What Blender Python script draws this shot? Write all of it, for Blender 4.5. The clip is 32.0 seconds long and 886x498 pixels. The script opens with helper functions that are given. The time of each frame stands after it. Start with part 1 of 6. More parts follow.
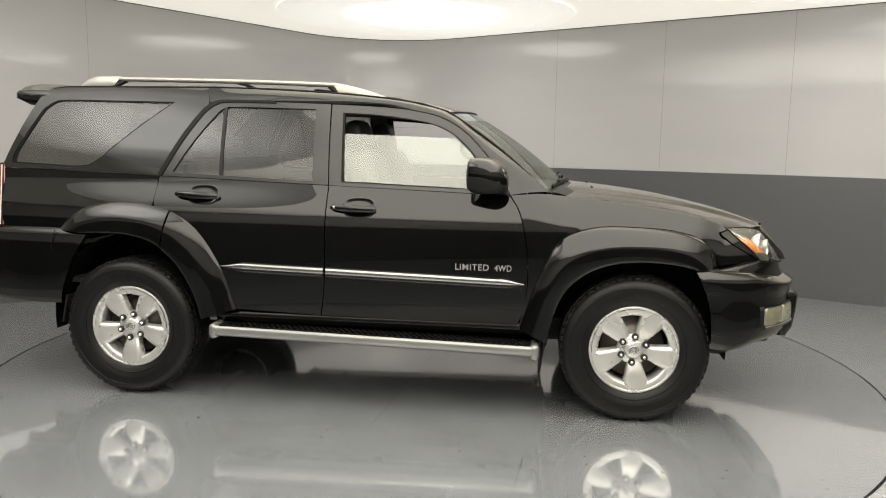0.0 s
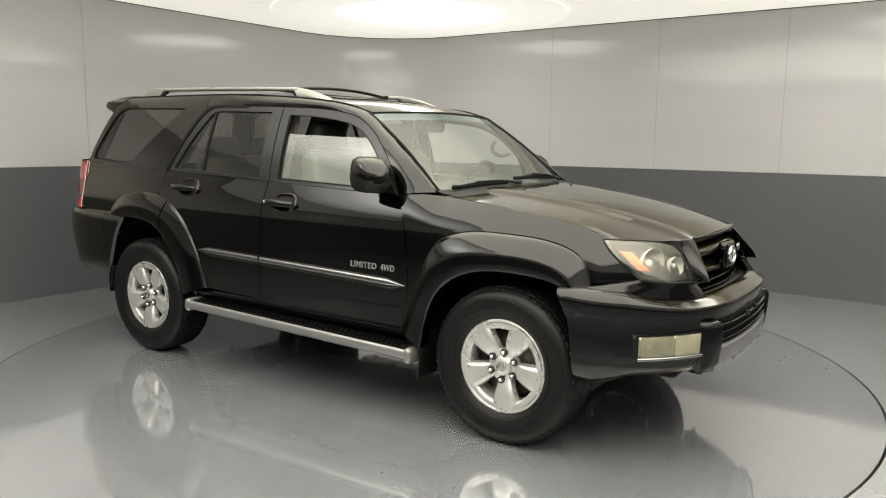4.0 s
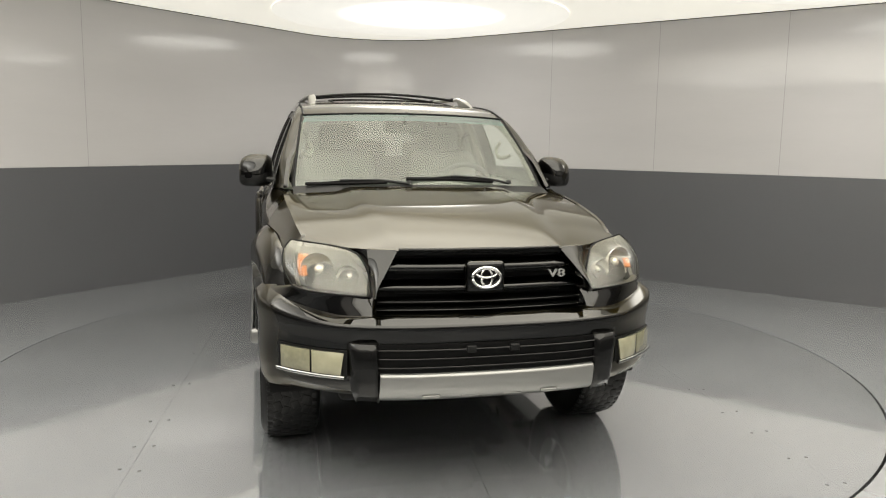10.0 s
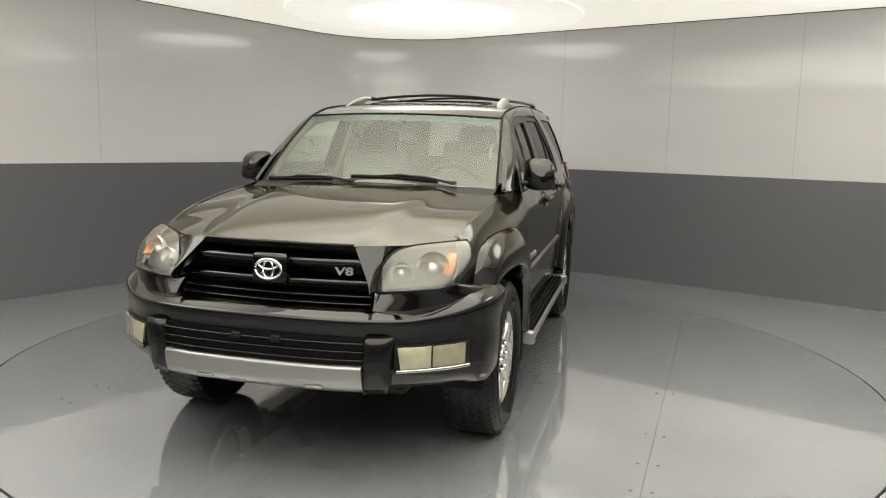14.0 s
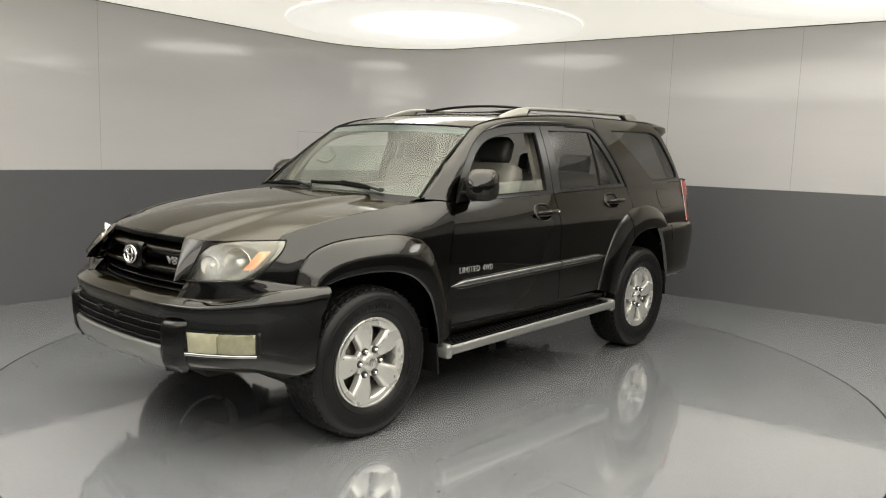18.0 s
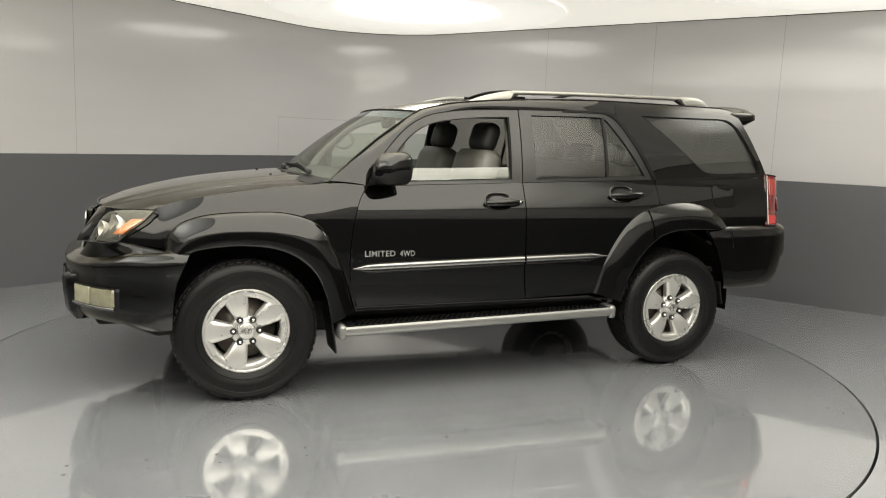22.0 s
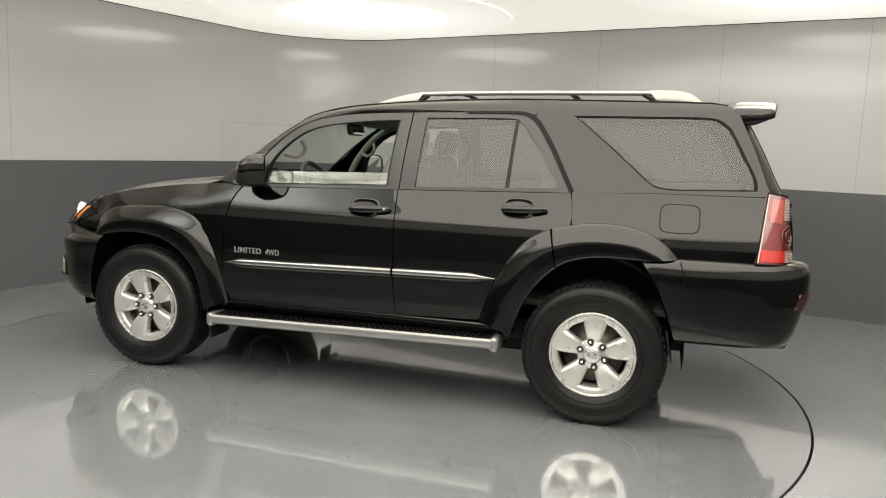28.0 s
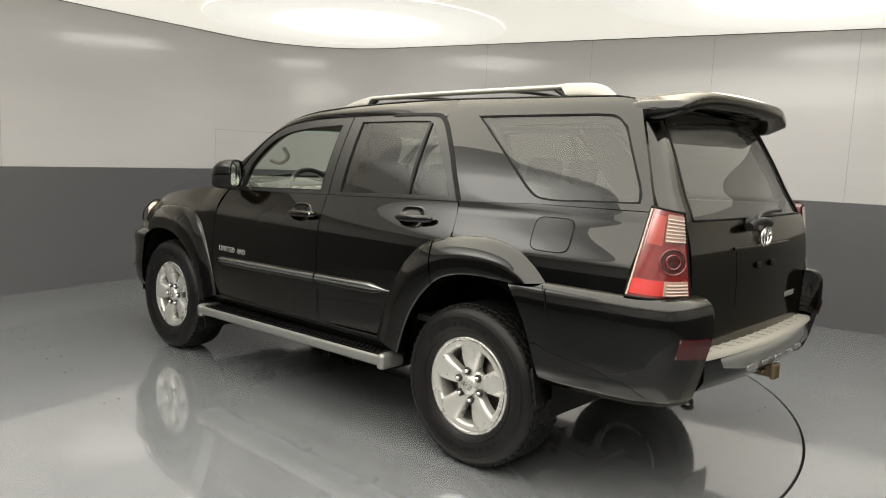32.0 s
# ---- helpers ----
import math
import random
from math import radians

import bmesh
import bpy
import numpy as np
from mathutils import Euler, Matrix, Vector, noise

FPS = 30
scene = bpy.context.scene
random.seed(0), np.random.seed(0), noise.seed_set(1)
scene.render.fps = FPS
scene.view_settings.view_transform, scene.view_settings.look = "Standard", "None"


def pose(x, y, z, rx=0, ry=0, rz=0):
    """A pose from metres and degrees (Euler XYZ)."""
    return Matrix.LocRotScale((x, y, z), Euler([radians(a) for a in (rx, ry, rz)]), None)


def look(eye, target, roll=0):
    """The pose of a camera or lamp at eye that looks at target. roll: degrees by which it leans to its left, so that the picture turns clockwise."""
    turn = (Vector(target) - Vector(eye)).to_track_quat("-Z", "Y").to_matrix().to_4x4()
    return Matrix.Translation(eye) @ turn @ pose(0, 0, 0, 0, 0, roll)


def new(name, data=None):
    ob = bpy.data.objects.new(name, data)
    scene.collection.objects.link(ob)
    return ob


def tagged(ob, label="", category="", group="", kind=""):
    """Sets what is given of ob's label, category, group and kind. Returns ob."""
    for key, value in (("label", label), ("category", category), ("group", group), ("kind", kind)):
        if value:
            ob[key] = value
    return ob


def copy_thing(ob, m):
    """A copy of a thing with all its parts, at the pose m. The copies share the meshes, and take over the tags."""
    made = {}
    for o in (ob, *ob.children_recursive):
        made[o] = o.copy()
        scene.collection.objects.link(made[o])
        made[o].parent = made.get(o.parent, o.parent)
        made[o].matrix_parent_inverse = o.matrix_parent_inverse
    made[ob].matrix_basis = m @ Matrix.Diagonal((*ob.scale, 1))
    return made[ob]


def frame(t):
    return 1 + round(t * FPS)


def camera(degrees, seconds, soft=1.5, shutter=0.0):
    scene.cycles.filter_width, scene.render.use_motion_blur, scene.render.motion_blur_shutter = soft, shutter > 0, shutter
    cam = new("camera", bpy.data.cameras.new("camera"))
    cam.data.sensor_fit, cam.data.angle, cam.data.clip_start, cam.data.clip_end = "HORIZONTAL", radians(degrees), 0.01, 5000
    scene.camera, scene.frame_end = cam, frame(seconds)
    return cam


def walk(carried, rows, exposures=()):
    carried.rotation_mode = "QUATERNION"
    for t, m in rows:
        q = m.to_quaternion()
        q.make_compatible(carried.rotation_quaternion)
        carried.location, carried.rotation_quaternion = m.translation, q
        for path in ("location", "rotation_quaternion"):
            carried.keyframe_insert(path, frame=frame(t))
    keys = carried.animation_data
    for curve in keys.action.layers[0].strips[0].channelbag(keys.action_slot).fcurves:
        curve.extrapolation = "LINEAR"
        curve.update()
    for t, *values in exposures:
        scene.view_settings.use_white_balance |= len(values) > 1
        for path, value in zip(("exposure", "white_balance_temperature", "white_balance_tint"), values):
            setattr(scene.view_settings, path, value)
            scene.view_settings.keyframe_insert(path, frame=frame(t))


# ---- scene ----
# ---- the camera and its way ----
cam = camera(60.46, 32.0, soft=1.1)
# seconds, x, y, z, degrees to the right of +y, degrees up, lean
PATH = [
    (0.0, -0.023, -5.077, 1.438, 0.96, -7.87, 0.81),
    (0.5, -0.016, -5.084, 1.445, 0.89, -8.04, 0.80),
    (1.0, -0.010, -5.090, 1.449, 0.85, -8.15, 0.80),
    (1.5, -0.004, -5.095, 1.453, 0.92, -8.18, 0.78),
    (2.0, 0.001, -5.100, 1.455, 1.00, -8.21, 0.75),
    (2.5, 0.006, -5.104, 1.458, 1.00, -8.19, 0.75),
    (3.0, 0.010, -5.108, 1.460, 1.10, -8.20, 0.76),
    (3.5, 0.014, -5.110, 1.461, 1.04, -8.17, 0.74),
    (5.5, 0.020, -5.104, 1.454, 1.10, -8.11, 0.46),
    (6.0, 0.021, -5.103, 1.452, 1.09, -8.26, 0.41),
    (6.5, 0.022, -5.102, 1.451, 1.02, -8.37, 0.30),
    (7.0, 0.022, -5.102, 1.449, 0.95, -8.35, 0.15),
    (7.5, 0.021, -5.101, 1.448, 0.88, -8.14, 0.04),
    (8.0, 0.019, -5.100, 1.448, 0.79, -7.96, 0.06),
    (8.5, 0.018, -5.097, 1.448, 0.84, -7.90, 0.21),
    (9.0, 0.016, -5.096, 1.448, 0.94, -7.94, 0.47),
    (9.5, 0.013, -5.095, 1.449, 1.10, -7.96, 0.69),
    (10.0, 0.009, -5.096, 1.450, 1.11, -7.94, 0.82),
    (10.5, 0.004, -5.096, 1.451, 1.14, -7.96, 0.89),
    (11.0, -0.001, -5.096, 1.452, 1.10, -7.88, 0.94),
    (11.5, -0.007, -5.094, 1.453, 1.06, -7.88, 0.96),
    (12.0, -0.012, -5.090, 1.453, 0.96, -7.91, 1.02),
    (12.5, -0.017, -5.086, 1.453, 0.93, -8.01, 1.14),
    (13.0, -0.020, -5.083, 1.453, 0.86, -8.08, 1.26),
    (13.5, -0.021, -5.082, 1.453, 0.70, -8.03, 1.32),
    (14.0, -0.020, -5.081, 1.453, 0.54, -7.99, 1.37),
    (14.5, -0.018, -5.082, 1.454, 0.40, -8.00, 1.43),
    (16.5, -0.024, -5.091, 1.462, 0.47, -7.60, 1.73),
    (17.0, -0.024, -5.093, 1.463, 0.56, -7.51, 1.78),
    (17.5, -0.022, -5.095, 1.462, 0.55, -7.33, 1.78),
    (18.0, -0.019, -5.097, 1.460, 0.61, -7.34, 1.82),
    (18.5, -0.018, -5.097, 1.459, 0.64, -7.35, 1.92),
    (19.0, -0.017, -5.096, 1.457, 0.71, -7.35, 2.08),
    (19.5, -0.017, -5.093, 1.455, 0.75, -7.33, 2.25),
    (20.0, -0.017, -5.089, 1.454, 0.86, -7.33, 2.34),
    (20.5, -0.016, -5.083, 1.453, 1.02, -7.48, 2.35),
    (21.0, -0.015, -5.076, 1.452, 1.38, -7.76, 2.33),
    (21.5, -0.014, -5.068, 1.450, 1.69, -7.96, 2.29),
    (22.0, -0.012, -5.060, 1.449, 2.00, -8.20, 2.27),
    (22.5, -0.010, -5.054, 1.448, 2.32, -8.30, 2.31),
    (23.0, -0.008, -5.051, 1.449, 2.64, -8.37, 2.35),
    (23.5, -0.006, -5.052, 1.451, 2.85, -8.38, 2.36),
    (24.0, -0.003, -5.054, 1.453, 3.19, -8.26, 2.35),
    (24.5, 0.001, -5.057, 1.455, 3.62, -8.01, 2.32),
    (25.0, 0.005, -5.059, 1.458, 4.00, -7.82, 2.28),
    (25.5, 0.008, -5.060, 1.460, 4.22, -7.74, 2.23),
    (27.5, 0.021, -5.058, 1.465, 5.28, -7.84, 2.27),
    (28.0, 0.023, -5.059, 1.463, 5.60, -7.73, 2.30),
    (28.5, 0.024, -5.058, 1.459, 5.64, -7.39, 2.39),
    (29.0, 0.024, -5.056, 1.458, 5.74, -7.28, 2.47),
    (29.5, 0.023, -5.054, 1.458, 5.99, -7.23, 2.53),
    (30.0, 0.022, -5.052, 1.459, 6.08, -7.17, 2.54),
    (30.5, 0.020, -5.052, 1.459, 6.21, -7.19, 2.53),
    (31.0, 0.018, -5.052, 1.459, 6.29, -7.17, 2.53),
    (31.5, 0.015, -5.054, 1.458, 6.32, -7.14, 2.54),
    (32.0, 0.013, -5.057, 1.456, 6.27, -7.04, 2.53),
]


def gaze(x, y, z, yaw, up, lean):
    a, b = radians(yaw), radians(up)
    way = Vector((math.sin(a) * math.cos(b), math.cos(a) * math.cos(b), math.sin(b)))
    return look((x, y, z), Vector((x, y, z)) + way, lean)


walk(cam, [(t, gaze(*row)) for t, *row in PATH])

# seconds and the heading of turntable and car, degrees
TURN = [
    (0.0, -8.39),
    (2.0, -21.60),
    (4.0, -35.31),
    (6.0, -49.29),
    (8.0, -63.36),
    (10.0, -77.42),
    (12.0, -91.40),
    (14.0, -105.28),
    (16.0, -119.07),
    (18.0, -132.79),
    (20.0, -146.48),
    (22.0, -160.16),
    (24.0, -173.87),
    (26.0, -187.61),
    (28.0, -201.36),
    (30.0, -215.05),
    (32.0, -228.57),
]

# ---- light ----
world = bpy.data.worlds.new("room_world")
scene.world = world
world.use_nodes = True
world.node_tree.nodes["Background"].inputs[0].default_value = (0.5, 0.5, 0.48, 1)
world.node_tree.nodes["Background"].inputs[1].default_value = 0.05
CEILING_GLOW = 0.62       # even glow put into the whole ceiling sheet, besides its panels
PANEL_GLOW = 7.0          # strength of the luminous ceiling panels at their middle
SOFT_GLOW = 5.2           # strength of the broad unseen panel, added over turntable and camera
scene.view_settings.exposure = 0.0

# ---- materials ----


def srgb(r, g, b):
    return tuple(((c / 255 + 0.055) / 1.055) ** 2.4 if c > 10 else c / 255 / 12.92 for c in (r, g, b)) + (1,)


def material(name, color, rough=0.5, metal=0.0, coat=0.0, coat_rough=0.03, grain=0.0, grain_size=40.0, stain=0.0, stain_size=3.0,
             bump=0.0, bump_size=200.0, rough_var=0.0, spec=0.5, stretch=(1, 1, 1), per_object=0.0, ior=1.5):
    """A surface with fine grain and broad stains, both in its colour and in its gloss."""
    m = bpy.data.materials.new(name)
    m.use_nodes = True
    nt = m.node_tree
    p = nt.nodes["Principled BSDF"]
    c = color if len(color) == 4 else (*color, 1)
    p.inputs["Base Color"].default_value = c
    p.inputs["Roughness"].default_value = rough
    p.inputs["Metallic"].default_value = metal
    p.inputs["Coat Weight"].default_value = coat
    p.inputs["Coat Roughness"].default_value = coat_rough
    p.inputs["Specular IOR Level"].default_value = spec
    p.inputs["IOR"].default_value = ior
    if not (grain or stain or bump or rough_var or per_object):
        return m
    co = nt.nodes.new("ShaderNodeTexCoord")
    mp = nt.nodes.new("ShaderNodeMapping")
    mp.inputs["Scale"].default_value = stretch
    nt.links.new(co.outputs["Object"], mp.inputs[0])

    def noise_of(size, detail=4.0):
        n = nt.nodes.new("ShaderNodeTexNoise")
        n.inputs["Scale"].default_value = size
        n.inputs["Detail"].default_value = detail
        nt.links.new(mp.outputs[0], n.inputs["Vector"])
        return n.outputs["Fac"]

    def math_node(op, a, b):
        n = nt.nodes.new("ShaderNodeMath")
        n.operation = op
        for k, v in enumerate((a, b)):
            if isinstance(v, (int, float)):
                n.inputs[k].default_value = v
            else:
                nt.links.new(v, n.inputs[k])
        return n.outputs[0]

    fine, broad = noise_of(grain_size), noise_of(stain_size, 6.0)
    f1 = math_node("MULTIPLY", math_node("SUBTRACT", fine, 0.5), grain * 2)
    f2 = math_node("MULTIPLY", math_node("SUBTRACT", broad, 0.5), stain * 2)
    total = math_node("ADD", math_node("ADD", f1, f2), 1.0)
    if per_object:
        info = nt.nodes.new("ShaderNodeObjectInfo")
        total = math_node("ADD", total, math_node("MULTIPLY", math_node("SUBTRACT", info.outputs["Random"], 0.5), per_object * 2))
    mix = nt.nodes.new("ShaderNodeMix")
    mix.data_type = "RGBA"
    mix.blend_type = "MULTIPLY"
    mix.inputs[0].default_value = 1.0
    mix.inputs[6].default_value = c
    nt.links.new(total, mix.inputs[7])
    nt.links.new(mix.outputs[2], p.inputs["Base Color"])
    if rough_var:
        nt.links.new(math_node("ADD", math_node("MULTIPLY", math_node("SUBTRACT", broad, 0.5), rough_var * 2), rough), p.inputs["Roughness"])
    if bump:
        b = nt.nodes.new("ShaderNodeBump")
        b.inputs["Strength"].default_value = bump
        b.inputs["Distance"].default_value = 0.002
        nt.links.new(noise_of(bump_size, 2.0), b.inputs["Height"])
        nt.links.new(b.outputs[0], p.inputs["Normal"])
    return m


def glass(name, tint, haze=0.0, haze_color=(0.8, 0.8, 0.7), rough=0.0, gloss=1.0, crown=None):
    """A thin pane: clear by its tint, mirror by Fresnel, with a little haze."""
    m = bpy.data.materials.new(name)
    m.use_nodes = True
    nt = m.node_tree
    nt.nodes.remove(nt.nodes["Principled BSDF"])
    out = nt.nodes["Material Output"]
    tr = nt.nodes.new("ShaderNodeBsdfTransparent")
    tr.inputs[0].default_value = (*tint, 1)
    df = nt.nodes.new("ShaderNodeBsdfDiffuse")
    df.inputs[0].default_value = (*haze_color, 1)
    mix = nt.nodes.new("ShaderNodeMixShader")
    mix.inputs[0].default_value = haze
    nt.links.new(tr.outputs[0], mix.inputs[1])
    nt.links.new(df.outputs[0], mix.inputs[2])
    if crown:                                  # sun-dulled upper part, from one height to another
        co, xyz, ramp = (nt.nodes.new("ShaderNode" + k) for k in ("TexCoord", "SeparateXYZ", "MapRange"))
        for k, v in ((1, crown[0]), (2, crown[1]), (3, haze), (4, crown[2])):
            ramp.inputs[k].default_value = v
        nt.links.new(co.outputs["Object"], xyz.inputs[0])
        nt.links.new(xyz.outputs["Z"], ramp.inputs[0])
        nt.links.new(ramp.outputs[0], mix.inputs[0])
    gl = nt.nodes.new("ShaderNodeBsdfGlossy")
    gl.inputs["Roughness"].default_value = rough
    gl.inputs[0].default_value = (gloss, gloss, gloss, 1)
    lw = nt.nodes.new("ShaderNodeLayerWeight")
    lw.inputs[0].default_value = 0.5
    power = nt.nodes.new("ShaderNodeMath")
    power.operation, power.inputs[1].default_value = "POWER", 5.0
    scale = nt.nodes.new("ShaderNodeMath")
    scale.operation = "MULTIPLY_ADD"
    scale.inputs[1].default_value, scale.inputs[2].default_value = 0.91, 0.075
    nt.links.new(lw.outputs["Facing"], power.inputs[0])
    nt.links.new(power.outputs[0], scale.inputs[0])
    top = nt.nodes.new("ShaderNodeMixShader")
    nt.links.new(scale.outputs[0], top.inputs[0])
    nt.links.new(mix.outputs[0], top.inputs[1])
    nt.links.new(gl.outputs[0], top.inputs[2])
    nt.links.new(top.outputs[0], out.inputs[0])
    return m


WALL_WHITE = material("white_wall_panel", (0.46, 0.45, 0.45), 0.11, grain=0.01, grain_size=14, stain=0.05, stain_size=1.1, bump=1.2, bump_size=1.6, rough_var=0.08, stretch=(0.55, 0.55, 3.2))
WALL_GREY = material("grey_wainscot", (0.088, 0.089, 0.095), 0.32, grain=0.03, stain=0.05, stain_size=1.5)
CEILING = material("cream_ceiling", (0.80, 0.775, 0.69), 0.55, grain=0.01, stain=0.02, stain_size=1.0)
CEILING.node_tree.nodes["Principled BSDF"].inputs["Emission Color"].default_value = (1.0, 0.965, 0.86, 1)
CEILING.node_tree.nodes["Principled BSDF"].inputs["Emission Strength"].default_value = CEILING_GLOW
FLOOR = material("grey_epoxy_floor", (0.205, 0.214, 0.228), 0.16, coat=1.0, coat_rough=0.022, grain=0.025, grain_size=30, stain=0.18, stain_size=1.3, bump=0.012, bump_size=7, rough_var=0.06)
PLATE = material("grey_turntable_paint", (0.160, 0.167, 0.178), 0.15, coat=1.0, coat_rough=0.018, grain=0.025, grain_size=30, stain=0.22, stain_size=2.2, bump=0.012, bump_size=6, rough_var=0.04)
SEAM = material("dark_gap", (0.01, 0.01, 0.01), 0.8)
LINE = material("grey_joint", (0.24, 0.235, 0.23), 0.5)
PIT = material("dark_steel", (0.02, 0.02, 0.02), 0.6)
SCREW = material("worn_screw_steel", (0.12, 0.12, 0.12), 0.4, 0.6)

PAINT = material("black_mica_car_paint", (0.0016, 0.0016, 0.0016), 0.34, 1.0, coat=1.0, coat_rough=0.008, grain=0.12, grain_size=900, stain=0.06, stain_size=4)
for floor_paint, index, low, high in ((FLOOR, 3.0, 0.07, 0.22), (PLATE, 2.75, 0.045, 0.15)):
    tree = floor_paint.node_tree
    tree.nodes["Principled BSDF"].inputs["Coat IOR"].default_value = index
    worn = tree.nodes.new("ShaderNodeTexNoise")
    worn.inputs["Scale"].default_value, worn.inputs["Detail"].default_value, worn.inputs["Roughness"].default_value = 2.6, 8.0, 0.65
    tree.links.new(next(n for n in tree.nodes if n.bl_idname == "ShaderNodeMapping").outputs[0], worn.inputs["Vector"])
    dull = tree.nodes.new("ShaderNodeMapRange")
    for k, v in ((1, 0.46), (2, 0.76), (3, low), (4, high)):
        dull.inputs[k].default_value = v
    tree.links.new(worn.outputs["Fac"], dull.inputs[0])
    tree.links.new(dull.outputs[0], tree.nodes["Principled BSDF"].inputs["Coat Roughness"])
PAINT.node_tree.nodes["Principled BSDF"].inputs["Coat IOR"].default_value = 1.44
PAINT.node_tree.nodes["Principled BSDF"].inputs["Specular Tint"].default_value = (0.72, 0.66, 0.52, 1)
FRAME = material("satin_black_frame_film", (0.007, 0.0068, 0.0065), 0.28, spec=0.45, grain=0.1, grain_size=300)
BLACK_GLOSS = material("gloss_black_plastic", (0.003, 0.003, 0.003), 0.15, spec=0.28)
BLACK_MATT = material("matt_black_plastic", (0.005, 0.005, 0.005), 0.45, spec=0.2, grain=0.15, grain_size=300, bump=0.15, bump_size=700)
RUBBER = material("black_tyre_rubber", (0.0045, 0.0045, 0.0046), 0.42, spec=0.2, grain=0.15, grain_size=120, stain=0.25, stain_size=9, bump=0.12, bump_size=500, rough_var=0.1)
SEAL = material("black_rubber_seal", (0.003, 0.003, 0.003), 0.5, spec=0.12)
ALLOY = material("machined_alloy", (0.49, 0.487, 0.467), 0.28, 0.60, grain=0.04, grain_size=400, stain=0.08, stain_size=8, rough_var=0.06)
LETTER = material("satin_chrome_letters", (0.30, 0.30, 0.30), 0.30, 0.6)
CHROME = material("chrome", (0.75, 0.75, 0.74), 0.10, 1.0)
NUT_RING = material("black_nut_seat", (0.012, 0.012, 0.012), 0.35)
STRIP = material("dulled_chrome_strip", (0.24, 0.24, 0.235), 0.20, 1.0)
DARK_CHROME = material("shaded_chrome", (0.30, 0.30, 0.29), 0.16, 1.0)
SILVER = material("silver_paint", (0.205, 0.205, 0.199), 0.30, 0.55, coat=0.3, grain=0.05, grain_size=300, stain=0.05, stain_size=6)
RAIL_SILVER = material("champagne_silver_paint", (0.25, 0.245, 0.22), 0.32, 0.35, coat=0.3, grain=0.04, grain_size=300)
TREAD_GREY = material("grey_tread_plastic", (0.22, 0.21, 0.19), 0.55, grain=0.08, grain_size=200, bump=0.1, bump_size=400)
LEATHER = material("stone_grey_leather", (0.115, 0.110, 0.097), 0.5, grain=0.06, grain_size=150, stain=0.12, stain_size=7, bump=0.15, bump_size=260)
LEATHER_DARK = material("charcoal_headrest_leather", (0.016, 0.016, 0.0155), 0.5, grain=0.08, grain_size=150, bump=0.15, bump_size=260)
TRIM = material("taupe_cabin_trim", (0.17, 0.16, 0.137), 0.6, grain=0.05, grain_size=200, bump=0.1, bump_size=300)
TRIM_DARK = material("charcoal_cabin_trim", (0.03, 0.03, 0.03), 0.55, grain=0.08, grain_size=200, bump=0.1, bump_size=300)
HEADLINER = material("grey_headliner_cloth", (0.26, 0.25, 0.215), 0.9, grain=0.08, grain_size=400)
CARPET = material("dark_carpet", (0.03, 0.03, 0.028), 0.95, grain=0.3, grain_size=500)
RUST = material("rusty_hitch_steel", (0.085, 0.060, 0.032), 0.7, 0.3, grain=0.3, grain_size=60, stain=0.4, stain_size=20, bump=0.3, bump_size=150)
DISC_METAL = material("brake_metal", (0.16, 0.14, 0.12), 0.45, 0.8, stain=0.3, stain_size=20)
AMBER = material("amber_marker", (0.50, 0.16, 0.03), 0.25, coat=0.6)
RED_LENS = material("red_tail_lens", (0.115, 0.004, 0.004), 0.15, coat=1.0, stain=0.3, stain_size=25, grain=0.2, grain_size=160)
DARK_RED = material("dark_red_lens", (0.030, 0.0012, 0.0025), 0.25, coat=0.25)
BRIGHT_RED = material("bright_red_lens", (0.36, 0.009, 0.007), 0.22, coat=1.0, grain=0.15, grain_size=200)
CLEAR_RIB = material("ribbed_clear_lens", (0.27, 0.17, 0.14), 0.2, coat=1.0, grain=0.3, grain_size=120, stretch=(1, 1, 6))
LENS_RIB = material("pale_lens_rib", (0.36, 0.29, 0.25), 0.18, coat=1.0)
PINK_LENS = material("pinkish_red_lens", (0.24, 0.026, 0.018), 0.16, coat=1.0, stain=0.3, stain_size=18)
FOG_LENS = material("hazed_fog_lens", (0.25, 0.24, 0.165), 0.25, coat=1.0, stain=0.3, stain_size=14, grain=0.1)
MARKER_LENS = material("hazed_marker_lens", (0.165, 0.158, 0.105), 0.2, coat=1.0, stain=0.5, stain_size=12, grain=0.2, grain_size=60)
REFLECTOR = material("lamp_reflector", (0.80, 0.79, 0.75), 0.20, 0.45, grain=0.35, grain_size=70)
LAMP_BED = material("silvered_lamp_housing", (0.032, 0.032, 0.030), 0.35, 0.5, grain=0.15, grain_size=40)
GLASS_CLEAR = glass("clear_glass", (0.76, 0.83, 0.78), 0.10, (0.7, 0.74, 0.66))
GLASS_SCREEN = glass("windscreen_glass", (0.70, 0.76, 0.70), 0.07, (0.50, 0.52, 0.44), gloss=0.55)
GLASS_TINT = glass("smoked_glass", (0.30, 0.30, 0.28), 0.02, (0.30, 0.30, 0.275), gloss=0.55)
GLASS_REAR = glass("smoked_rear_glass", (0.45, 0.46, 0.45), 0.06, (0.5, 0.5, 0.48), gloss=1.0)
GLASS_SUN = glass("green_sun_band", (0.25, 0.55, 0.48), 0.06, (0.3, 0.45, 0.4))
LENS = glass("hazed_headlamp_lens", (0.92, 0.91, 0.84), 0.012, (0.46, 0.45, 0.36), rough=0.03, gloss=0.6, crown=(0.95, 1.04, 0.26))
MIRROR = material("mirror_glass", (0.82, 0.84, 0.82), 0.02, 1.0)


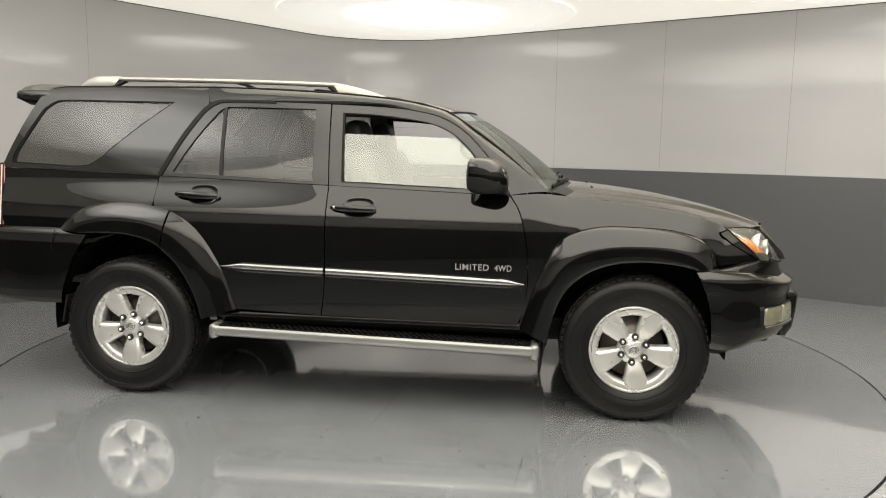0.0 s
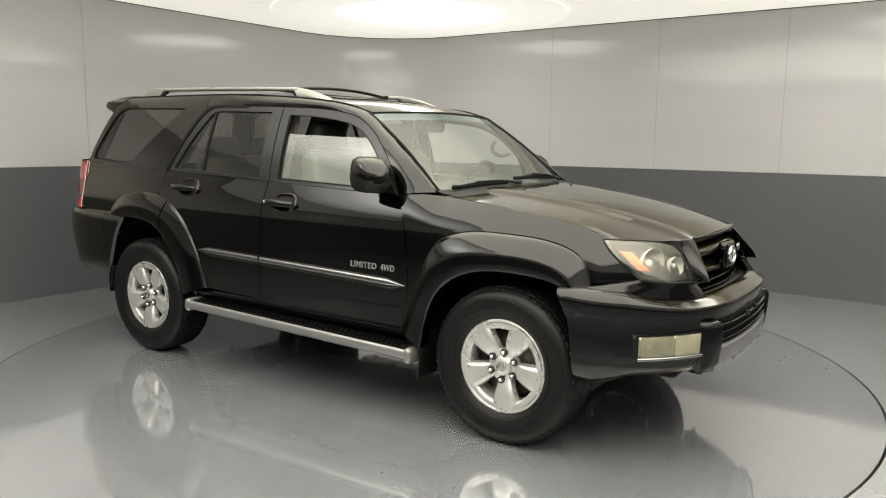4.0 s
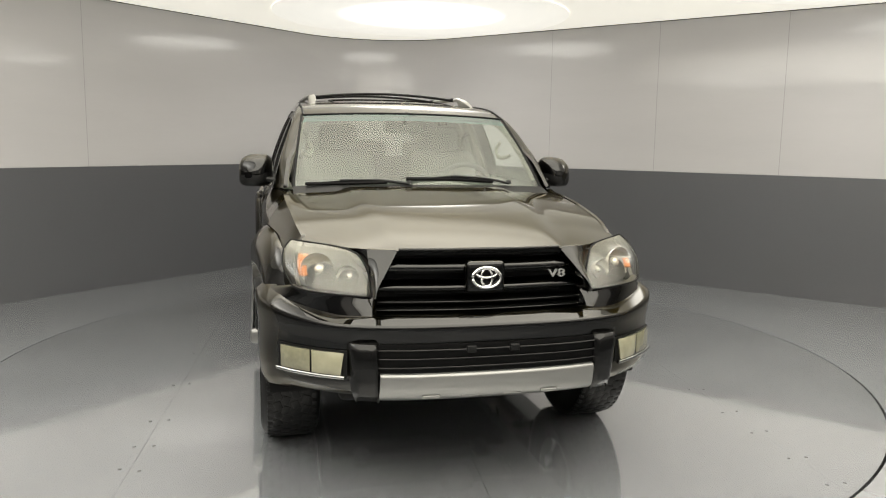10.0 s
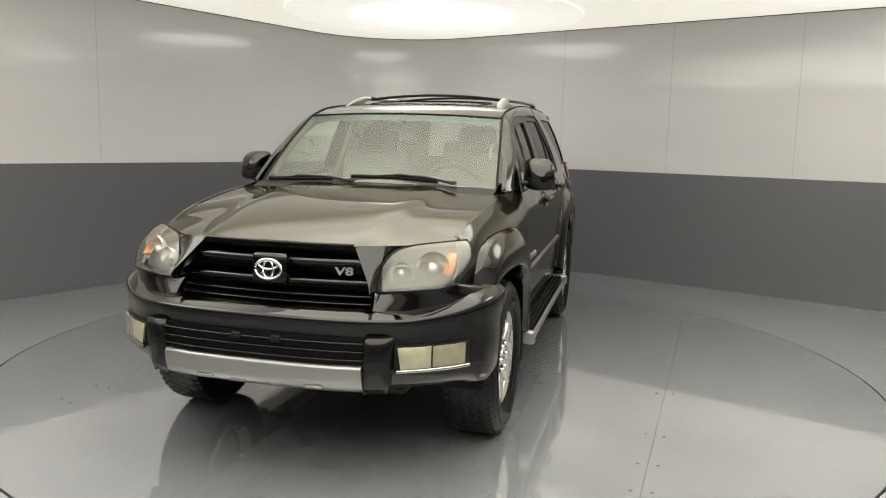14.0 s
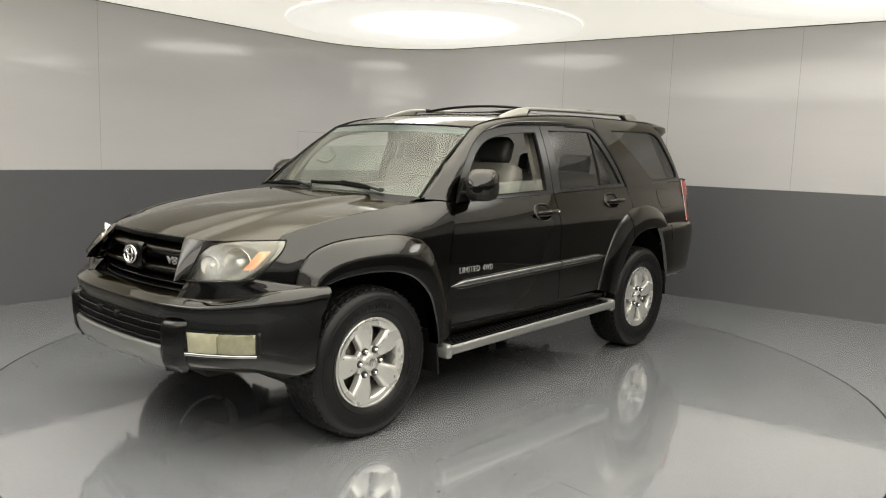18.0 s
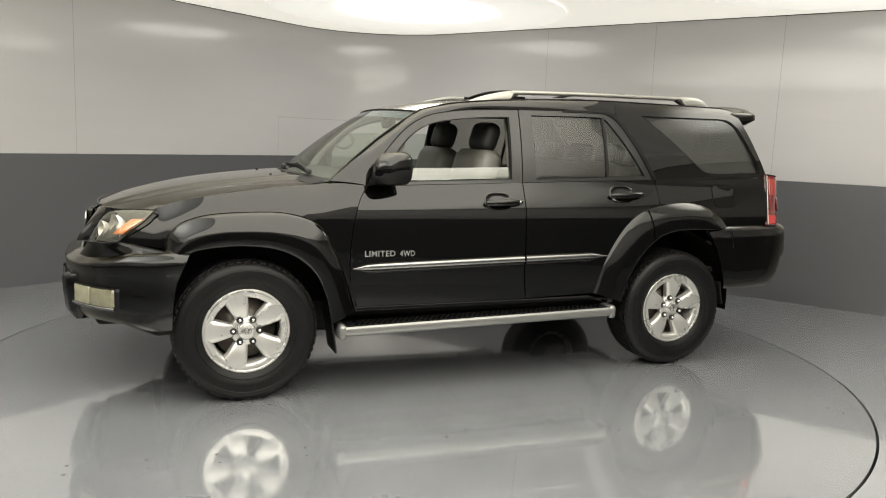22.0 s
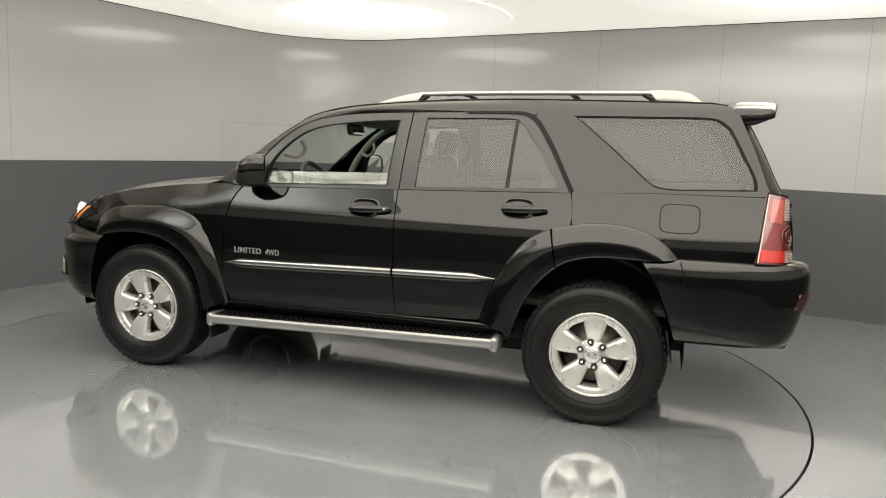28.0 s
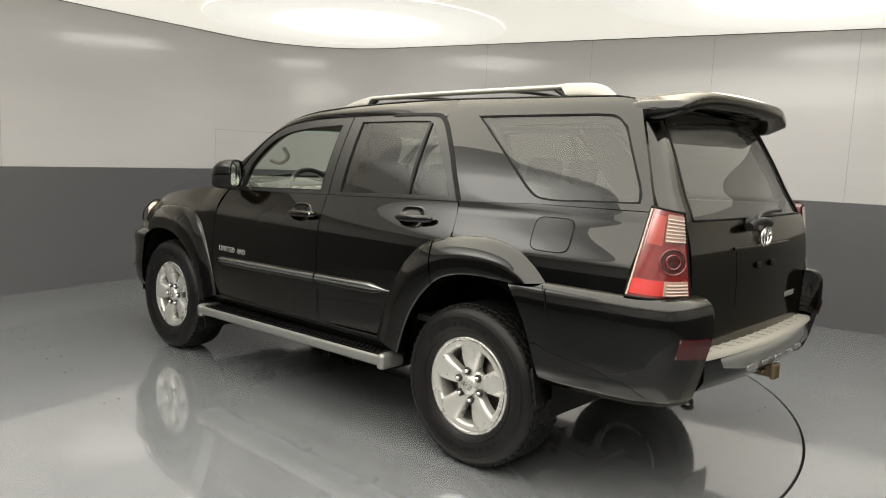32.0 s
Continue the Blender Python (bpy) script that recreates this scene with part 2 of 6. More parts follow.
def luminous(name, color, strength, radius=1.5, full=0.72, half=0.135, rim=CEILING_GLOW):
    """A back-lit diffuser or added fill disc, brightest at its middle and fading to its rim."""
    m = bpy.data.materials.new(name)
    m.use_nodes = True
    nt = m.node_tree
    p = nt.nodes["Principled BSDF"]
    p.inputs["Base Color"].default_value = (0.80, 0.775, 0.69, 1)
    p.inputs["Roughness"].default_value = 0.55
    p.inputs["Emission Color"].default_value = (*color, 1)
    co = nt.nodes.new("ShaderNodeTexCoord")
    gr = nt.nodes.new("ShaderNodeTexGradient")
    gr.gradient_type = "SPHERICAL"
    mp = nt.nodes.new("ShaderNodeMapping")
    mp.inputs["Scale"].default_value = (1 / radius, 1 / radius, 1)
    nt.links.new(co.outputs["Object"], mp.inputs[0])
    nt.links.new(mp.outputs[0], gr.inputs[0])
    ramp = nt.nodes.new("ShaderNodeValToRGB")
    ramp.color_ramp.interpolation = "EASE"
    e = ramp.color_ramp.elements
    e[0].position, e[0].color = 0.02, (rim / strength,) * 3 + (1,)
    e[1].position, e[1].color = full, (1, 1, 1, 1)
    k = e.new(full * 0.53)
    k.color = (half, half, half * 0.97, 1)
    nt.links.new(gr.outputs["Fac"], ramp.inputs[0])
    mul = nt.nodes.new("ShaderNodeMath")
    mul.operation = "MULTIPLY"
    mul.inputs[1].default_value = strength
    nt.links.new(ramp.outputs[0], mul.inputs[0])
    nt.links.new(mul.outputs[0], p.inputs["Emission Strength"])
    return m


GLOW = luminous("luminous_ceiling_panel", (1.0, 0.975, 0.90), PANEL_GLOW, 1.5, 0.76, 0.108, 0.67)
# the broad and the near panel are unseen, added to brighten the car
FILL_BROAD = luminous("broad_unseen_fill_panel", (1.0, 0.955, 0.835), SOFT_GLOW, 4.2, 0.43, 0.50)
FILL_NEAR = luminous("unseen_near_fill_panel", (1.0, 0.975, 0.90), PANEL_GLOW + 1, 1.5, 0.72, 0.50, 1.6)

# ---- mesh tools ----


class Mesh:
    """Gathers vertices and faces; grids are smooth, their rims have vertices of their own."""

    def __init__(self):
        self.v, self.f, self.smooth = [], [], []

    def add(self, verts, faces, smooth=True):
        o = len(self.v)
        self.v += [tuple(float(c) for c in p) for p in verts]
        self.f += [tuple(o + i for i in f) for f in faces]
        self.smooth += [smooth] * len(faces)
        return self

    def grid(self, P, flip=False, wrap_u=False, wrap_v=False, smooth=True):
        P = np.asarray(P, float)
        n, m = P.shape[:2]
        faces = []
        for i in range(n if wrap_u else n - 1):
            for j in range(m if wrap_v else m - 1):
                a, b, c, d = i * m + j, i * m + (j + 1) % m, (i + 1) % n * m + (j + 1) % m, (i + 1) % n * m + j
                faces.append((a, d, c, b) if flip else (a, b, c, d))
        return self.add(P.reshape(-1, 3), faces, smooth)

    def rim(self, loop, offset, flip=False, closed=True):
        """A band from a loop of points to the same loop moved by offset."""
        loop = np.asarray(loop, float)
        P = np.stack([loop, loop + np.asarray(offset, float)])
        return self.grid(P, flip, wrap_v=closed)

    def panel(self, P, offset, flip=False, wrap_v=False):
        """A grid with a rim all round it."""
        P = np.asarray(P, float)
        self.grid(P, flip, wrap_v=wrap_v)
        if wrap_v:
            self.rim(P[0], offset, flip), self.rim(P[-1], offset, not flip)
        else:
            loop = np.concatenate([P[0], P[1:, -1], P[-1, -2::-1], P[-2:0:-1, 0]])
            self.rim(loop, offset, flip)
        return self

    def tube(self, path, r, n=10, caps=True, squash=(1, 1)):
        path = np.asarray(path, float)
        t = np.gradient(path, axis=0)
        t /= np.linalg.norm(t, axis=1)[:, None] + 1e-9
        up = np.array([0, 0, 1.0]) if abs(t[:, 2]).mean() < 0.8 else np.array([1.0, 0, 0])
        s = np.cross(t, up)
        s /= np.linalg.norm(s, axis=1)[:, None] + 1e-9
        q = np.cross(s, t)
        a = np.linspace(0, 2 * np.pi, n, endpoint=False)
        rr = np.broadcast_to(np.asarray(r, float), (len(path),))
        P = path[:, None] + rr[:, None, None] * (np.cos(a)[None, :, None] * s[:, None] * squash[0] + np.sin(a)[None, :, None] * q[:, None] * squash[1])
        self.grid(P, True, wrap_v=True)
        if caps:
            self.add(P[0], [tuple(range(n))], False)
            self.add(P[-1], [tuple(range(n))[::-1]], False)
        return self

    def lathe(self, profile, n=48, centre=(0, 0, 0), axis="y", flip=False):
        """profile: (radius, along the axis) pairs."""
        pr = np.asarray(profile, float)
        a = np.linspace(0, 2 * np.pi, n, endpoint=False)
        P = np.zeros((len(pr), n, 3))
        ring = (np.cos(a), np.sin(a))
        k = {"x": (1, 2, 0), "y": (0, 2, 1), "z": (0, 1, 2)}[axis]
        P[:, :, k[0]], P[:, :, k[1]] = pr[:, :1] * ring[0], pr[:, :1] * ring[1]
        P[:, :, k[2]] = pr[:, 1:]
        return self.grid(P + np.asarray(centre, float), flip, wrap_v=True)

    def box(self, c, size, r=0.005, turn=None):
        bm = bmesh.new()
        bmesh.ops.create_cube(bm, size=1.0)
        bmesh.ops.scale(bm, vec=size, verts=bm.verts)
        if r > 0:
            bmesh.ops.bevel(bm, geom=list(bm.edges), offset=min(r, min(size) * 0.45), segments=3, profile=0.5, affect="EDGES")
        m = Matrix.Translation(c) @ (turn.to_4x4() if turn else Matrix.Identity(4))
        bmesh.ops.transform(bm, matrix=m, verts=bm.verts)
        bm.verts.index_update()
        self.add([v.co for v in bm.verts], [[v.index for v in f.verts] for f in bm.faces], r > 0)
        bm.free()
        return self

    def prism(self, outline, depth, axis="z", at=0.0, flip=False):
        """A flat outline of (a, b) pairs pushed along an axis."""
        o = np.asarray(outline, float)
        k = {"x": (1, 2, 0), "y": (0, 2, 1), "z": (0, 1, 2)}[axis]
        P = np.zeros((2, len(o), 3))
        P[:, :, k[0]], P[:, :, k[1]] = o[:, 0], o[:, 1]
        P[0, :, k[2]], P[1, :, k[2]] = at, at + depth
        self.grid(P, flip, wrap_v=True, smooth=False)
        n = len(o)
        self.add(P[0], [tuple(range(n))], False)
        self.add(P[1], [tuple(range(n))[::-1]], False)
        return self

    def mirrored(self):
        out = Mesh()
        out.v = [(x, -y, z) for x, y, z in self.v]
        out.f = [f[::-1] for f in self.f]
        out.smooth = list(self.smooth)
        return out

    def data(self, name, mat, fix=True):
        me = bpy.data.meshes.new(name)
        me.from_pydata(self.v, [], self.f)
        if fix:
            bm = bmesh.new()
            bm.from_mesh(me)
            bmesh.ops.recalc_face_normals(bm, faces=bm.faces)
            bm.to_mesh(me)
            bm.free()
        me.polygons.foreach_set("use_smooth", self.smooth)
        me.materials.append(mat)
        me.update()
        return me


def part(name, mesh, mat, parent, label="", at=None, fix=True):
    ob = new(name, mesh.data(name, mat, fix))
    ob.parent = parent
    if at is not None:
        ob.matrix_basis = at
    if label:
        ob["label"] = label
    return ob


def thing(name, label, category, group="", kind=""):
    return tagged(new(name), label, category, group, kind)


def curve(points, n):
    """n points at even steps along a smooth line through the given ones."""
    p = np.asarray(points, float)
    if len(p) > 2:
        q = np.concatenate([[2 * p[0] - p[1]], p, [2 * p[-1] - p[-2]]])
        out = []
        for i in range(1, len(q) - 2):
            d = [max(np.linalg.norm(q[k + 1] - q[k]), 1e-6) ** 0.5 for k in (i - 1, i, i + 1)]
            t0, t1, t2, t3 = 0, d[0], d[0] + d[1], d[0] + d[1] + d[2]
            for t in np.linspace(t1, t2, 24, endpoint=i == len(q) - 3):
                a1 = (t1 - t) / (t1 - t0) * q[i - 1] + (t - t0) / (t1 - t0) * q[i]
                a2 = (t2 - t) / (t2 - t1) * q[i] + (t - t1) / (t2 - t1) * q[i + 1]
                a3 = (t3 - t) / (t3 - t2) * q[i + 1] + (t - t2) / (t3 - t2) * q[i + 2]
                b1 = (t2 - t) / (t2 - t0) * a1 + (t - t0) / (t2 - t0) * a2
                b2 = (t3 - t) / (t3 - t1) * a2 + (t - t1) / (t3 - t1) * a3
                out.append((t2 - t) / (t2 - t1) * b1 + (t - t1) / (t2 - t1) * b2)
        p = np.array(out)
    s = np.concatenate([[0], np.cumsum(np.linalg.norm(np.diff(p, axis=0), axis=1))])
    k = np.linspace(0, s[-1], n)
    return np.stack([np.interp(k, s, p[:, c]) for c in range(p.shape[1])], 1)


def lines(points, counts):
    """A broken line with straight legs, each cut into its count of steps."""
    p = np.asarray(points, float)
    out = [p[:1]]
    for a, b, n in zip(p[:-1], p[1:], counts):
        out.append(a + (b - a) * np.linspace(0, 1, n + 1)[1:, None])
    return np.concatenate(out)


def spline(xs, ys):
    """A smooth function through the knots (monotone cubic)."""
    xs, ys = np.asarray(xs, float), np.asarray(ys, float)
    h, d = np.diff(xs), np.diff(ys) / np.diff(xs)
    m = np.zeros(len(xs))
    m[0], m[-1] = d[0], d[-1]
    for i in range(1, len(xs) - 1):
        if d[i - 1] * d[i] > 0:
            w1, w2 = 2 * h[i] + h[i - 1], h[i] + 2 * h[i - 1]
            m[i] = (w1 + w2) / (w1 / d[i - 1] + w2 / d[i])

    def f(x):
        x = np.clip(x, xs[0], xs[-1])
        i = np.clip(np.searchsorted(xs, x, side="right") - 1, 0, len(xs) - 2)
        t = (x - xs[i]) / h[i]
        return (2 * t**3 - 3 * t**2 + 1) * ys[i] + (t**3 - 2 * t**2 + t) * h[i] * m[i] + (-2 * t**3 + 3 * t**2) * ys[i + 1] + (t**3 - t**2) * h[i] * m[i + 1]

    return f


def between(a, b, k):
    """A grid of k + 1 rows from line a to line b."""
    a, b = np.asarray(a, float), np.asarray(b, float)
    t = np.linspace(0, 1, k + 1)[:, None, None]
    return a[None] * (1 - t) + b[None] * t


def coons(c0, c1, d0, d1):
    """A grid inside four border lines: c0 (bottom), c1 (top), d0 (start side), d1 (end side)."""
    c0, c1, d0, d1 = (np.asarray(k, float) for k in (c0, c1, d0, d1))
    u = np.linspace(0, 1, len(c0))[None, :, None]
    v = np.linspace(0, 1, len(d0))[:, None, None]
    return ((1 - v) * c0[None] + v * c1[None] + (1 - u) * d0[:, None] + u * d1[:, None]
            - ((1 - u) * (1 - v) * c0[0] + u * (1 - v) * c0[-1] + (1 - u) * v * c1[0] + u * v * c1[-1]))


# ---- the room: a square hall with rounded corners, turned against the camera ----
AXIS_U, AXIS_V = Vector((0.599, 0.801, 0)), Vector((0.801, -0.599, 0))
FAR_U, NEAR_U, LEFT_V, RIGHT_V, ROUND = 3.89, -5.6, -3.885, 4.6, 1.3
BAND, CEIL = 1.18, 2.745


def in_room(u, v, z=0.0):
    return AXIS_U * u + AXIS_V * v + Vector((0, 0, z))


def room_outline(grow=0.0):
    """The walls' plan as points, corner by corner, each with its arc."""
    pts, r = [], ROUND + grow
    for cu, cv, a0 in ((FAR_U - ROUND, LEFT_V + ROUND, 0), (FAR_U - ROUND, RIGHT_V - ROUND, 90), (NEAR_U + ROUND, RIGHT_V - ROUND, 180), (NEAR_U + ROUND, LEFT_V + ROUND, 270)):
        for k in range(17):
            a = radians(a0 - 90 + 90 * k / 16)
            pts.append(in_room(cu + r * math.cos(a), cv + r * math.sin(a)))
    return np.array(pts)


def wall_ring(name, z0, z1, mat, label, inset=0.0):
    inner, outer = room_outline(-inset), room_outline(0.12)
    m = Mesh()
    up0, up1 = np.array([0, 0, z0]), np.array([0, 0, z1])
    m.grid(np.stack([inner + up0, inner + up1]), wrap_v=True)
    m.grid(np.stack([inner + up1, outer + up1]), wrap_v=True, smooth=False)
    m.grid(np.stack([outer + up1, outer + up0]), wrap_v=True)
    m.grid(np.stack([outer + up0, inner + up0]), wrap_v=True, smooth=False)
    return tagged(part(name, m, mat, None), label, "wall", kind="structure")


wall = wall_ring("wall", BAND + 0.002, CEIL, WALL_WHITE, "glossy white panelled wall with rounded corners")
wainscot = wall_ring("wainscot", 0.0, BAND, WALL_GREY, "dark grey painted lower wall all round the hall", 0.003)

m = Mesh()
for u, v, along in ((FAR_U, -1.16, 0), (FAR_U, 0.10, 0), (FAR_U, 1.36, 0), (FAR_U, 2.63, 0), (-0.17, LEFT_V, 1), (-2.67, LEFT_V, 1)):
    a, b = (in_room(u - 0.002, v - 0.002), in_room(u - 0.002, v + 0.002)) if not along else (in_room(u - 0.002, v + 0.002), in_room(u + 0.002, v + 0.002))
    m.add([(*a.xy, BAND + 0.004), (*b.xy, BAND + 0.004), (*b.xy, CEIL - 0.002), (*a.xy, CEIL - 0.002)], [(0, 1, 2, 3)], False)
corner = room_outline(-0.002)[1:13]
hatch = np.concatenate([[in_room(2.33, LEFT_V + 0.002)], corner])
m.grid(np.stack([hatch + [0, 0, 1.638], hatch + [0, 0, 1.642]]))
a, b = in_room(2.328, LEFT_V + 0.002), in_room(2.332, LEFT_V + 0.002)
m.add([(*a.xy, BAND + 0.004), (*b.xy, BAND + 0.004), (*b.xy, 1.642), (*a.xy, 1.642)], [(0, 1, 2, 3)], False)
joint = tagged(part("panel_joint", m, LINE, None), "thin grey joints between white wall panels", "joint", kind="structure")

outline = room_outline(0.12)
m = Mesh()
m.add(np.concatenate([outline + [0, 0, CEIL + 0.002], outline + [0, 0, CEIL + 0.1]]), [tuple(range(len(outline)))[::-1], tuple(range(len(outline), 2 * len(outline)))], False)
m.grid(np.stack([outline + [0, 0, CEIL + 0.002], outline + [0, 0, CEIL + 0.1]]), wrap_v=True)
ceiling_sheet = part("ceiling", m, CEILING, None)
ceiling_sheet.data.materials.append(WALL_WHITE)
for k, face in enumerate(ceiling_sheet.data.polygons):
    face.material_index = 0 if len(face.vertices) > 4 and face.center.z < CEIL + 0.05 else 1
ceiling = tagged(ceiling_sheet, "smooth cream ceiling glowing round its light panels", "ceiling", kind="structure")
m = Mesh()
edge = room_outline(-0.006)
m.grid(np.stack([edge + [0, 0, CEIL - 0.008], edge + [0, 0, CEIL - 0.001]]), wrap_v=True)
tagged(part("ceiling_shadow_gap", m, SEAM, None), "thin dark gap where wall and ceiling meet", "trim", kind="structure")


def light_panel(place, mat=GLOW, radius=1.5):
    """A round panel, cut off where it meets a wall."""
    ob = thing("ceiling_light", "round luminous ceiling panel or added fill light with a soft glowing edge", "light", "ceiling lights")
    m = Mesh()
    rings = [(r, 0.0) for r in np.linspace(0.001, radius, 7)] + [(radius, 0.005)]
    m.lathe(rings, 72, axis="z")
    inside = []
    for p in m.v:
        q = Vector(p) + place
        u, v = q.dot(AXIS_U), q.dot(AXIS_V)
        u, v = max(NEAR_U + 0.05, min(FAR_U - 0.05, u)), max(LEFT_V + 0.05, min(RIGHT_V - 0.05, v))
        inside.append(tuple(in_room(u, v, q.z) - place))
    m.v = inside
    part("diffuser", m, mat, ob, fix=False)
    ob.matrix_basis = Matrix.Translation(place)
    return ob


for u, v in ((2.32, -1.85), (2.32, 2.35)):
    light_panel(in_room(u, v, CEIL - 0.012))
# unseen fill panels, placed where the car's sides and bonnet reflect them
light_panel(Vector((-2.8, -1.75, CEIL - 0.012)), FILL_NEAR, 1.5)
light_panel(Vector((0.0, -2.75, CEIL - 0.006)), FILL_BROAD, 4.2)

# ---- floor and turntable ----
RING = 2.77
a = np.linspace(0, 2 * np.pi, 160, endpoint=False)
circle = np.stack([np.cos(a), np.sin(a), 0 * a], 1)
m = Mesh()


def out_to_walls(s):
    """The floor's rim beyond the walls, along the ray of each circle point."""
    ol = room_outline(0.1)[:, :2]
    res = []
    for ang in a:
        d = np.array([math.cos(ang), math.sin(ang)])
        best = 0
        for p, q in zip(ol, np.roll(ol, -1, 0)):
            e = q - p
            den = d[0] * e[1] - d[1] * e[0]
            if abs(den) < 1e-9:
                continue
            t = (p[0] * e[1] - p[1] * e[0]) / den
            w = (p[0] * d[1] - p[1] * d[0]) / den
            if t > 0 and -1e-6 <= w <= 1 + 1e-6:
                best = max(best, t)
        res.append((*(d * best), 0))
    return np.array(res)


rim_out = out_to_walls(0)
m.grid(between(circle * (RING + 0.008), rim_out, 12), wrap_v=True)
m.grid(np.stack([circle * (RING + 0.008), circle * (RING + 0.008) - [0, 0, 0.15]]), wrap_v=True, flip=True)
tagged(part("floor", m, FLOOR, None), "glossy grey epoxy floor round the turntable", "floor", kind="structure")
m = Mesh()
m.add(circle * 3.2 - [0, 0, 0.15], [tuple(range(160))], False)
tagged(part("turntable_pit", m, PIT, None), "dark pit under the turntable", "pit", kind="structure")


def clip(poly, n, d):
    """The part of a convex outline on which n . p <= d."""
    out = []
    for p, q in zip(poly, np.roll(poly, -1, 0)):
        a, b = p @ n - d, q @ n - d
        if a <= 0:
            out.append(p)
        if a * b < 0:
            out.append(p + (q - p) * a / (a - b))
    return np.array(out) if len(out) > 2 else None


turntable = thing("turntable", "round grey painted steel turntable with screwed plates", "turntable")
m = Mesh()
m.lathe([(0.001, -0.14), (RING - 0.02, -0.14), (RING - 0.008, -0.013), (0.001, -0.013)], 160, axis="z")
part("drum", m, PIT, turntable)
TILT = radians(-5.2)
disc = np.stack([np.cos(a), np.sin(a)], 1) * (RING - 0.006)
GAP = 0.0009
plates = []
for y0, y1, cuts in ((-3, -1.53, (-3, -0.81, 0.81, 3)), (-1.53, 0, (-3, 0, 3)), (0, 1.53, (-3, 0, 3)), (1.53, 3, (-3, -0.81, 0.81, 3))):
    for x0, x1 in zip(cuts[:-1], cuts[1:]):
        poly = disc
        for n, d in (((0, -1), -y0 - GAP), ((0, 1), y1 - GAP), ((-1, 0), -x0 - GAP), ((1, 0), x1 - GAP)):
            poly = clip(poly, np.array(n, float), d)
        c, s = math.cos(TILT), math.sin(TILT)
        poly = poly @ np.array([[c, s], [-s, c]])
        m = Mesh()
        m.prism(poly, -0.013, "z", 0.0)
        part("plate", m, PLATE, turntable)
screw = Mesh()
screw.lathe([(0.0005, 0.0012), (0.006, 0.0012), (0.0085, 0.0)], 12, axis="z")
screw_mesh = screw.data("screw", SCREW)
rng = random.Random(4)
for y0, xs in ((-1.53, (-2.1, -1.5, -0.9, -0.2, 0.5, 1.1, 1.45, 1.7, 2.1)), (1.53, (-2.1, -1.5, -0.7, 0.2, 0.9, 1.3, 1.6, 1.9, 2.2))):
    for x in xs:
        for off in (-0.045, 0.045):
            c, s = math.cos(TILT), math.sin(TILT)
            xx, yy = x + rng.uniform(-0.02, 0.02), y0 + off
            ob = new("screw", screw_mesh)
            ob.parent = turntable
            ob.matrix_basis = Matrix.Translation((c * xx - s * yy, s * xx + c * yy, 0))

# ---- the car: x forward, y to its left, z up, from the ground midway between the axles ----
car = thing("car", "black off-road estate car on the turntable, its front windows half lowered", "car")

half_width = spline([0.28, 0.42, 0.50, 0.60, 0.75, 0.88, 0.99, 1.035, 1.08, 1.12, 1.17, 1.21, 1.25, 1.30, 1.38, 1.45, 1.53, 1.60, 1.66, 1.71, 1.75],
                    [0.80, 0.862, 0.876, 0.884, 0.8885, 0.8895, 0.8875, 0.8815, 0.8680, 0.8530, 0.8330, 0.8180, 0.8085, 0.7945, 0.771, 0.745, 0.7135, 0.682, 0.652, 0.622, 0.585])


def S(x, z):
    """Half the body's width at a place of its side view."""
    x = np.asarray(x, float)
    front = 0.095 * np.clip((x - 0.75) / 1.1, 0, 2) ** 2.2
    rear = 0.035 * np.clip((-x - 1.3) / 0.9, 0, 2) ** 2
    return half_width(np.asarray(z, float)) - front - rear


def on_side(xz, off=0.0):
    xz = np.asarray(xz, float)
    return np.stack([xz[..., 0], S(xz[..., 0], xz[..., 1]) + off, xz[..., 1]], -1)


def both(name, mesh, mat, parent=None, label="", fix=True):
    """A part and its mirror image on the car's other side."""
    p = parent if isinstance(parent, tuple) else (parent or car, parent or car)
    return part(name, mesh, mat, p[0], label, fix=fix), part(name, mesh.mirrored(), mat, p[1], label, fix=fix)


IN = np.array([0, -0.022, 0])
belt = lambda x: 1.197 - 0.035 * np.asarray(x, float)

# lines of the side view
DOOR_F = [(0.728, 1.172), (0.776, 1.10), (0.815, 0.96), (0.832, 0.80), (0.832, 0.69), (0.815, 0.57), (0.786, 0.495)]
DOOR_B = [(-0.247, 1.205), (-0.250, 1.10), (-0.253, 0.93), (-0.256, 0.756), (-0.262, 0.62), (-0.279, 0.50)]
FLARE_F_OUT = [(1.815, 0.815), (1.790, 0.895), (1.735, 0.955), (1.623, 1.000), (1.406, 1.024), (1.158, 1.018), (1.010, 0.960), (0.915, 0.810), (0.848, 0.637), (0.800, 0.474)]
FLARE_F_IN = [(1.686, 0.818), (1.640, 0.830), (1.575, 0.842), (1.490, 0.851), (1.395, 0.853), (1.270, 0.840), (1.150, 0.795), (1.040, 0.700), (0.975, 0.560), (0.945, 0.415)]
FLARE_R_OUT = [(-0.765, 0.516), (-0.850, 0.754), (-0.972, 0.941), (-1.082, 1.027), (-1.235, 1.075), (-1.380, 1.093), (-1.510, 1.090), (-1.640, 1.058), (-1.735, 1.000), (-1.800, 0.935)]
FLARE_R_IN = [(-0.955, 0.460), (-1.000, 0.600), (-1.060, 0.715), (-1.130, 0.800), (-1.220, 0.872), (-1.330, 0.908), (-1.440, 0.920), (-1.530, 0.921), (-1.590, 0.920), (-1.640, 0.918)]

